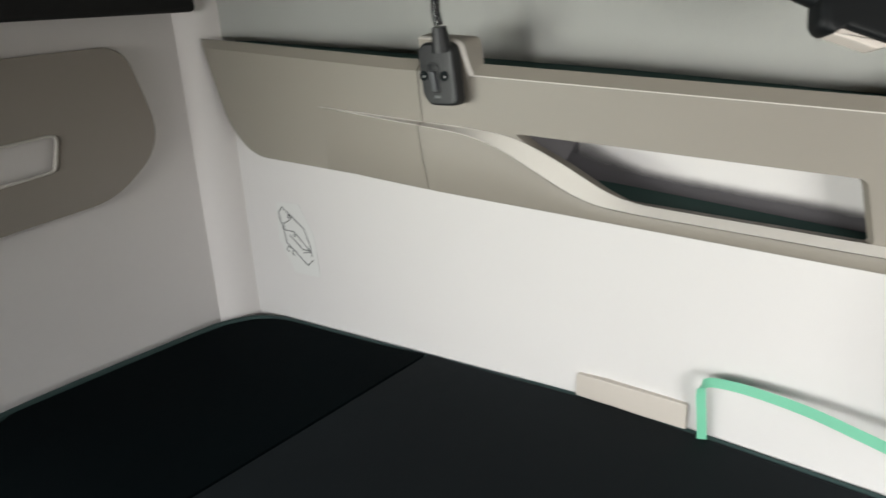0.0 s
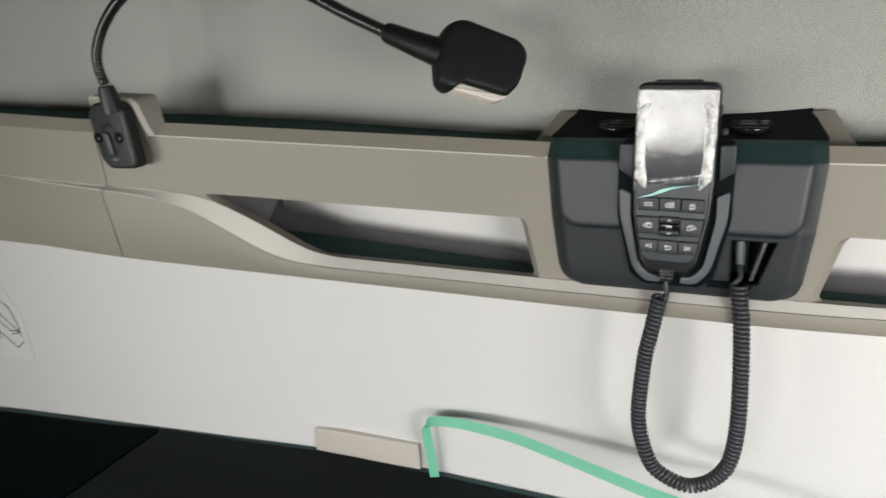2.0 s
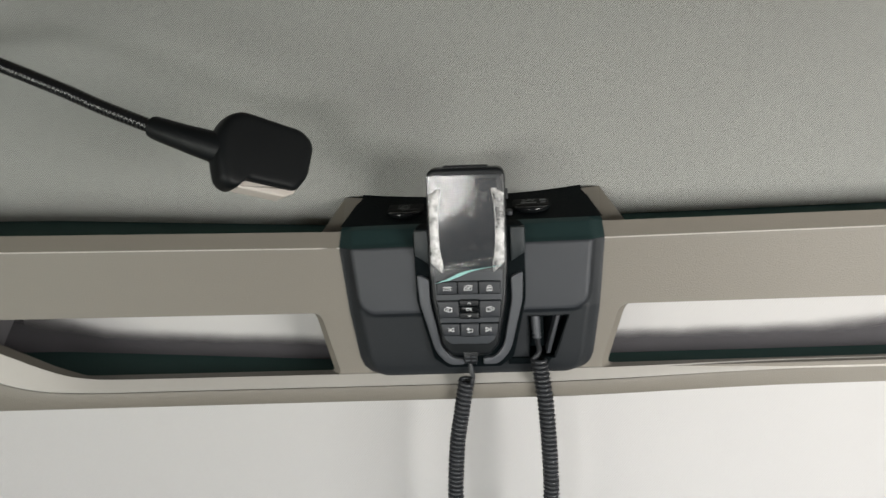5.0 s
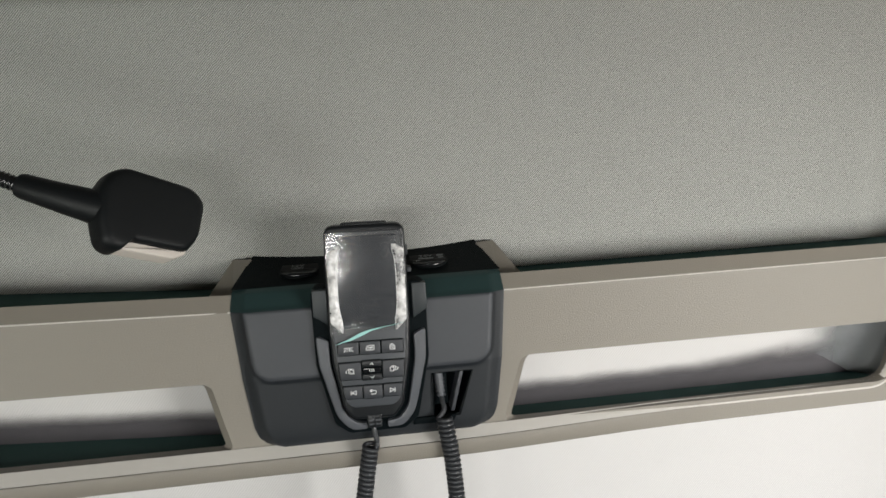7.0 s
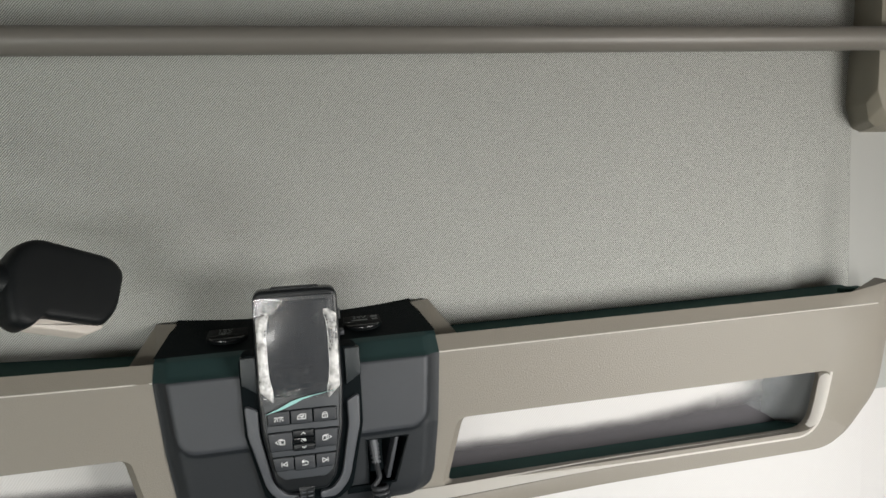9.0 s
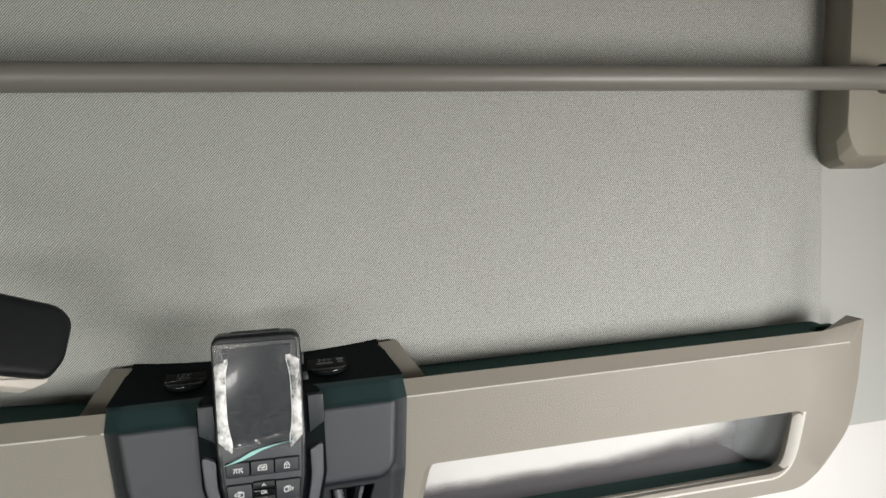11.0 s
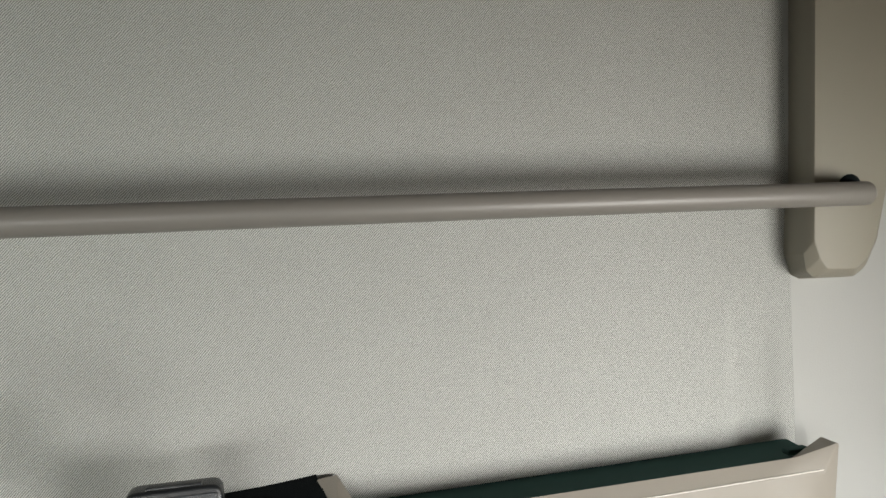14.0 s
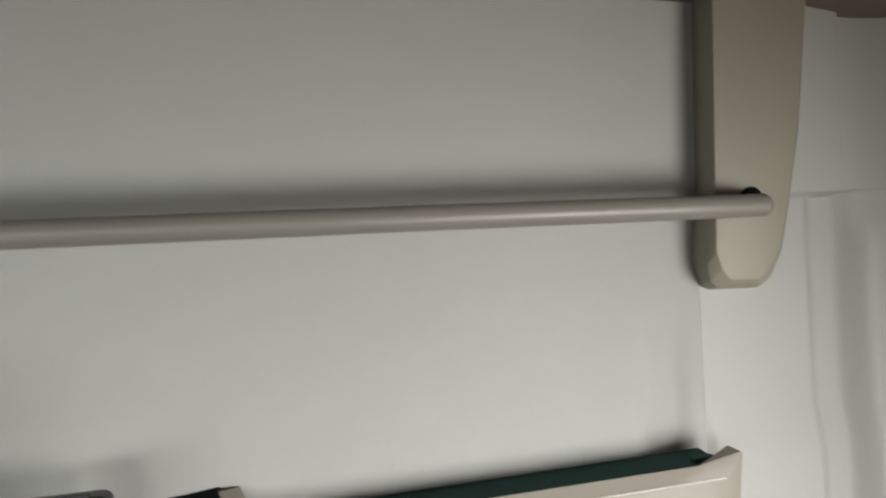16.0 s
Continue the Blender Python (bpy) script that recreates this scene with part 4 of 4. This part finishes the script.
    key(0.0092, 0.0276, 0.0362, 0.0508, flip, 0.0012)
    key(-0.0082, 0.0082, 0.0462, 0.0515, [[(-0.0014, -0.0006), (0, 0.0008), (0.0014, -0.0006)]], mat=SHELL)
    ok = key(-0.0076, 0.0076, 0.0408, 0.0454, mat=GLOSS)
    lettering("OK", 0.0034, ok, pose(0, -0.0029, 0.0431, 90, 0, 0), ICON, "key_symbol")
    key(-0.0082, 0.0082, 0.0350, 0.0400, [[(-0.0014, 0.0006), (0, -0.0008), (0.0014, 0.0006)]], mat=SHELL)
    key(-0.0252, -0.0090, 0.0198, 0.0304, prev, 0, 0.0018)
    key(-0.0080, 0.0080, 0.0190, 0.0304, ret)
    key(0.0090, 0.0252, 0.0198, 0.0304, nxt, 0.0018)
    # strain relief at the foot
    part("strain_relief", prism(rounded([(-0.0066, 0.004), (0.0066, 0.004), (0.0055, -0.0075), (-0.0055, -0.0075)], 0.0015), -0.0005, 0.010, 0.0008), SHELL, t, "ribbed cable outlet")
    for k in range(2):
        for s in (-1, 1):
            part("rib", box(s * 0.0028 - 0.0021, s * 0.0028 + 0.0021, -0.0012, 0.001, -0.0014 - 0.0034 * k, 0.0 - 0.0034 * k, 0.0003), FRONT_PLATE, t)
    t.matrix_world = pose(-0.0034, -0.0225, 1.2135) @ pose(0, 0, 0, -3.6, 1.0, 0)
    return t


def film_material():
    m = bpy.data.materials.new("clear_film")
    m.use_nodes = True
    n, l = m.node_tree.nodes, m.node_tree.links
    n.remove(n["Principled BSDF"])
    tr, gl, mx = n.new("ShaderNodeBsdfTransparent"), n.new("ShaderNodeBsdfGlossy"), n.new("ShaderNodeMixShader")
    gl.inputs["Roughness"].default_value = 0.09
    fr = n.new("ShaderNodeFresnel")
    fr.inputs["IOR"].default_value = 1.50
    haze, both = n.new("ShaderNodeBsdfDiffuse"), n.new("ShaderNodeMixShader")
    tc, mp, no, mr = n.new("ShaderNodeTexCoord"), n.new("ShaderNodeMapping"), n.new("ShaderNodeTexNoise"), n.new("ShaderNodeMapRange")
    haze.inputs["Color"].default_value = (0.8, 0.8, 0.8, 1)
    mp.inputs["Scale"].default_value = (1100, 60, 110)
    no.inputs["Scale"].default_value, no.inputs["Detail"].default_value = 1.0, 6
    mr.inputs["From Min"].default_value, mr.inputs["From Max"].default_value = 0.46, 0.74
    mr.inputs["To Min"].default_value, mr.inputs["To Max"].default_value = 0.030, 0.105
    cross, over, most = n.new("ShaderNodeMapping"), n.new("ShaderNodeTexNoise"), n.new("ShaderNodeMath")
    cross.inputs["Scale"].default_value = (90, 60, 900)
    over.inputs["Scale"].default_value, over.inputs["Detail"].default_value = 1.0, 6
    most.operation = "MAXIMUM"
    l.new(tc.outputs["Object"], mp.inputs["Vector"])
    l.new(tc.outputs["Object"], cross.inputs["Vector"])
    l.new(mp.outputs[0], no.inputs["Vector"])
    l.new(cross.outputs[0], over.inputs["Vector"])
    l.new(no.outputs["Fac"], most.inputs[0])
    l.new(over.outputs["Fac"], most.inputs[1])
    l.new(most.outputs[0], mr.inputs["Value"])
    l.new(fr.outputs[0], mx.inputs[0])
    l.new(tr.outputs[0], mx.inputs[1])
    l.new(gl.outputs[0], mx.inputs[2])
    l.new(mr.outputs[0], both.inputs[0])
    l.new(mx.outputs[0], both.inputs[1])
    l.new(haze.outputs[0], both.inputs[2])
    l.new(both.outputs[0], n["Material Output"].inputs["Surface"])
    return m


FILM = film_material()


# patchy white colour stands in for windows reflected in the crumpled film
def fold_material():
    m = material("crumpled_film_glare", (0.90, 0.89, 0.88), 0.22, vary=0.05, scale=60, spec=0.8)
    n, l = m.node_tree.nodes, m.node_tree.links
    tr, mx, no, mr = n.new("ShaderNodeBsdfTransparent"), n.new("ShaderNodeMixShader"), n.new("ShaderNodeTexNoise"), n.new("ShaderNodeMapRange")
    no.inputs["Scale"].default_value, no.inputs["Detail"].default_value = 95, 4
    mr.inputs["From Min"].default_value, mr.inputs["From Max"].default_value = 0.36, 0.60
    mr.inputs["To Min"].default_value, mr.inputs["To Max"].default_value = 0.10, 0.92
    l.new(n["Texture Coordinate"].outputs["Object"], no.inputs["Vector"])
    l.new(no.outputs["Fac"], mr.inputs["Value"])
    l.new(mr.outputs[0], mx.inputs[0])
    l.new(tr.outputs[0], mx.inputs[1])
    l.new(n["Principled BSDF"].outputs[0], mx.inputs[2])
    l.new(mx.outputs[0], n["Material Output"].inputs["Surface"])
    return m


FOLD = fold_material()
# glints on the film creases, painted as pale colours
TEAL_GLINT = material("teal_white_film_glint", (0.36, 0.66, 0.64), 0.2, vary=0.1, scale=60)
GLINT = material("white_film_glint", (0.85, 0.86, 0.86), 0.2, vary=0.05, scale=60)
remote_control()


# ---- coiled cord ----
def cord():
    t = thing("coiled_cord", "dark grey coiled rubber cord hanging in a loop", "cable", (0, 0, 0))
    mid = spline([(-0.0085, -0.020, 1.190), (-0.0150, -0.020, 1.155), (-0.0205, -0.021, 1.122), (-0.0240, -0.022, 1.062), (-0.0135, -0.023, 1.020), (0.0010, -0.023, 1.005), (0.0250, -0.023, 0.9985),
                  (0.0470, -0.022, 1.010), (0.0600, -0.021, 1.033), (0.0645, -0.020, 1.078), (0.0620, -0.018, 1.157), (0.0565, -0.016, 1.206)], 40)
    run = [0.0]
    for a, b in zip(mid, mid[1:]):
        run.append(run[-1] + (b - a).length)
    turns, steps, radius = int(run[-1] / 0.00435), 12, 0.0057
    pts = []
    up = Vector((0, 1, 0))
    j = 0
    for k in range(turns * steps + 1):
        s = run[-1] * k / (turns * steps)
        while j < len(run) - 2 and run[j + 1] < s:
            j += 1
        f = (s - run[j]) / (run[j + 1] - run[j])
        c = mid[j].lerp(mid[j + 1], f)
        d = (mid[j + 1] - mid[j]).normalized()
        side = d.cross(up).normalized()
        a = 2 * math.pi * k / steps
        pts.append(c + side * math.cos(a) * radius + up * math.sin(a) * radius)
    part("coil", sweep(pts, 0.0020, 6), CORD, t, smooth=80)
    part("lead", sweep(spline([(-0.0048, -0.009, 1.208), (-0.0046, -0.012, 1.199), (-0.0030, -0.016, 1.190), (-0.0046, -0.020, 1.186), tuple(pts[0])], 8), 0.0022, 8), CORD, t)
    part("lead", sweep(spline([tuple(pts[-1]), (0.0570, -0.013, 1.2115), (0.0565, -0.008, 1.218), (0.0562, -0.004, 1.223)], 8), 0.0022, 8), CORD, t)
    pl = part("plug", sweep([(0.0562, -0.005, 1.221), (0.0556, -0.002, 1.230), (0.0550, 0.001, 1.2405)], [0.0024, 0.0034, 0.0040], 10), CRADLE, t, "ribbed plug sleeve")
    for k in range(5):
        f = k / 5
        part("rib", sweep([(0.0562 - 0.001 * f, -0.0048 + 0.006 * f, 1.2215 + 0.017 * f), (0.0562 - 0.001 * f, -0.0042 + 0.006 * f, 1.2232 + 0.017 * f)], 0.0040 + 0.0006 * f, 10), CRADLE, pl)
    return t


cord()


# ---- reading lamp ----
def reading_lamp():
    t = thing("reading_lamp", "black gooseneck reading lamp on the beige trim", "lamp")
    y = -0.086
    base = [(-0.6060, 1.366), (-0.5965, 1.3760), (-0.5620, 1.3770), (-0.5530, 1.370), (-0.5460, 1.3050), (-0.5880, 1.3040), (-0.5990, 1.316)]
    part("base", prism(rounded(base, [0.010, 0.012, 0.012, 0.010, 0.010, 0.014, 0.012]), y, y + 0.015, 0.004, 5), LAMP_GREY, t)
    part("switch_well", prism(rounded([(-0.5905, 1.3520), (-0.5725, 1.3520), (-0.5690, 1.319), (-0.5815, 1.319)], 0.0035), y - 0.0006, y + 0.004, 0.0004), LAMP_BLACK, t)
    part("switch", prism(rounded([(-0.5845, 1.3445), (-0.5765, 1.3445), (-0.5725, 1.3215), (-0.5795, 1.3215)], 0.0018), y - 0.0045, y + 0.002, 0.0012), PAD, t, "slate rocker switch")
    part("switch_hollow", prism([(-0.5815 + 0.0078 * math.cos(a), 1.3485 + 0.0066 * math.sin(a)) for a in (2 * math.pi * k / 20 for k in range(20))], y - 0.0005, y + 0.003), LAMP_BLACK, t)
    for x, z in ((-0.5955, 1.3385), (-0.5645, 1.3390)):
        s = part("screw_well", sweep([(x, y - 0.0008, z), (x, y + 0.003, z)], 0.0060, 18), CONSOLE_TOP, t)
        part("screw", sweep([(x + 0.0012, y - 0.0012, z - 0.0006), (x + 0.0012, y + 0.001, z - 0.0006)], 0.0014, 10), STEEL, s, "small steel screw")
    part("logo_bar", box(-0.5800, -0.5710, y - 0.0006, y + 0.001, 1.3135, 1.3165, 0.0002), INK, t)
    for ob in t.children:
        ob.location = (-0.0045, 0.004, -0.0008)
    part("sleeve", sweep([(-0.5720, -0.080, 1.366), (-0.5720, -0.081, 1.374), (-0.5722, -0.083, 1.389), (-0.5722, -0.0835, 1.393)], [0.0115, 0.0110, 0.0088, 0.0080], 18), LAMP_GREY, t)
    neck = spline([(-0.5722, -0.084, 1.395), (-0.5740, -0.0865, 1.4118), (-0.5700, -0.0875, 1.4300), (-0.5520, -0.0885, 1.4545), (-0.5220, -0.0900, 1.4770), (-0.4770, -0.0918, 1.4962),
                   (-0.4380, -0.0932, 1.5035), (-0.3950, -0.0944, 1.5020), (-0.3470, -0.0955, 1.4885), (-0.2940, -0.0970, 1.4652), (-0.2600, -0.0980, 1.4485), (-0.2220, -0.1000, 1.4318)], 24)
    run = [neck[0]]
    for p in neck:
        while (p - run[-1]).length >= 0.0008:
            run.append(run[-1] + (p - run[-1]).normalized() * 0.0008)
    part("gooseneck", sweep(run, [0.0052 + 0.0004 * math.cos(i * math.pi / 2) for i in range(len(run))], 14), GOOSE, t, "ribbed black gooseneck", 70)
    part("neck_sleeve", sweep([(-0.2240, -0.1000, 1.4328), (-0.2215, -0.1002, 1.4318), (-0.1985, -0.1015, 1.4228), (-0.1980, -0.1015, 1.4226), (-0.1700, -0.1000, 1.4120)], [0.0076, 0.0086, 0.0100, 0.0102, 0.0124], 24), LAMP_BLACK, t)
    # the head is turned and tilted, so that its far end and its top lean to the wall
    along_head, up_head = Vector((0.673, 0.740, 0.0)), Vector((-0.214, 0.195, 0.957))
    out_head = up_head.cross(along_head)

    def placed(u, w, z):
        return Vector((-0.156, -0.086, 1.406)) + along_head * u + out_head * w + up_head * z

    shape = along(rounded([(-0.0255, 0.0215), (-0.0155, 0.0310), (-0.0035, 0.0335), (0.0445, 0.0125), (0.0510, 0.0005), (0.0370, -0.0245), (0.0230, -0.0335), (-0.0165, -0.0185), (-0.0260, -0.0240), (-0.0345, -0.0170), (-0.0325, 0.0020)],
                          [0.022, 0.016, 0.020, 0.022, 0.024, 0.024, 0.010, 0.005, 0.006, 0.010, 0.040], 10), 96)
    cx, cz = sum(p[0] for p in shape) / 96, sum(p[1] for p in shape) / 96
    bm = bmesh.new()
    rings = []
    for k in range(17):
        a = math.pi * k / 16
        r = 0.72 + 0.28 * math.sin(a) ** 0.55
        rings.append([bm.verts.new(placed(cx + (x - cx) * r, -0.0120 * math.copysign(abs(math.cos(a)) ** 0.62, math.cos(a)), cz + (z - cz) * r)) for x, z in shape])
    for p, q in zip(rings, rings[1:]):
        for i in range(96):
            bm.faces.new((p[i], p[(i + 1) % 96], q[(i + 1) % 96], q[i]))
    bm.faces.new(rings[0])
    bm.faces.new(rings[-1])
    bmesh.ops.recalc_face_normals(bm, faces=bm.faces[:])
    head = part("head", bm, LAMP_BLACK, t, smooth=75)
    bm = prism(rounded([(-0.0245, -0.0215), (-0.0154, -0.0165), (0.0207, -0.0300), (0.0262, -0.0295), (0.0228, -0.0343), (0.0129, -0.0356), (-0.0060, -0.0284)], 0.003), -0.0070, 0.0080, 0.0015, 3)
    for v in bm.verts:
        v.co = placed(*v.co)
    bmesh.ops.recalc_face_normals(bm, faces=bm.faces[:])
    part("diffuser", bm, DIFFUSER, head, "milky white diffuser")
    return t


GOOSE = material("black_ribbed_steel", (0.008, 0.009, 0.010), 0.24, vary=0.1, scale=60, spec=0.9)
reading_lamp()


# ---- strap, plate and sticker on the lower wall ----
def ribbon(points, width, thickness, lean):
    bm = bmesh.new()
    pts = spline(points, 10)
    rings = []
    for i, p in enumerate(pts):
        f = i / (len(pts) - 1)
        d = (pts[min(i + 1, len(pts) - 1)] - pts[max(i - 1, 0)]).normalized()
        w = Vector(lean(f))
        w = (w - d * w.dot(d)).normalized()
        n = d.cross(w)
        rings.append([bm.verts.new(p + w * a * width / 2 + n * b * thickness / 2) for a, b in ((-1, -1), (1, -1), (1, 1), (-1, 1))])
    for a, b in zip(rings, rings[1:]):
        for k in range(4):
            bm.faces.new((a[k], a[(k + 1) % 4], b[(k + 1) % 4], b[k]))
    bm.faces.new(rings[0][::-1])
    bm.faces.new(rings[-1])
    bmesh.ops.recalc_face_normals(bm, faces=bm.faces[:])
    return bm


strap = thing("strap", "mint green webbing strap looping up from the mattress", "strap", (-0.28, 0.02, BED - 0.004))
part("webbing", ribbon([(-0.0020, 0.026, -0.006), (-0.0035, 0.023, 0.030), (-0.0055, 0.017, 0.078), (0.0010, 0.0145, 0.0915), (0.020, 0.012, 0.0975), (0.056, 0.009, 0.1005), (0.114, 0.000, 0.1015),
                        (0.175, -0.015, 0.0990), (0.265, -0.040, 0.0955), (0.337, -0.062, 0.0965), (0.42, -0.085, 0.075), (0.48, -0.098, -0.004)], 0.0115, 0.0012,
                       lambda f: tuple(Vector((0.90, 0.42, 0.02)).lerp(Vector((0.0, 0.50, 0.86)), smooth01(0.12, 0.26, f)))), MINT, strap, smooth=60)

tag_plate = thing("cover_plate", "warm grey plastic cover plate on the rear wall above the mattress", "plate", (-0.385, 0.05, 0.9))
bm = prism(rounded([(-0.077, 0.0230), (0.078, 0.0250), (0.078, -0.030), (-0.078, -0.030)], [0.004, 0.003, 0, 0]), 0.0, 0.012, 0.0012)
for v in bm.verts:
    v.co.y += back(v.co.x - 0.385) - 0.05 - 0.006
part("plate", bm, PLATE, tag_plate)

sticker = thing("pictogram_sticker", "thin grey line pictogram on a clear sticker", "sticker", (-0.972, back(-0.972) - 0.0016, 1.047))
sk = part("film", prism(rounded([(-0.040, 0.060), (0.012, 0.060), (0.040, 0.010), (0.046, -0.066), (-0.010, -0.066), (-0.042, -0.010)], 0.003), 0.0007, 0.0012), STICKER, sticker)
art = strokes([[(-0.036, 0.040), (-0.026, 0.051), (0.020, 0.018), (0.030, -0.012), (0.032, -0.030)], [(0.034, -0.036), (0.020, -0.048), (-0.024, -0.012), (-0.028, 0.012), (-0.036, 0.040)],
               [(-0.026, 0.022), (-0.010, 0.030), (-0.006, 0.038)], [(-0.024, 0.010), (-0.004, 0.010), (0.030, -0.022)], [(-0.014, 0.002), (0.012, -0.020), (0.030, -0.020)], [(0.014, -0.026), (0.030, -0.022)],
               [(-0.026, 0.022), (-0.026, 0.010)], circle(-0.004, 0.003, 0.0022, 8), circle(-0.012, 0.036, 0.003, 8), circle(-0.020, -0.024, 0.0045, 8, 20, 260), circle(-0.008, -0.030, 0.0045, 8, 20, 260)], 0.0017)
ink = part("drawing", art, LINE, sk)
ink.location.y = 0.0005
for ob in (sticker,):
    ob.rotation_euler = (0, 0, math.atan(0.12))
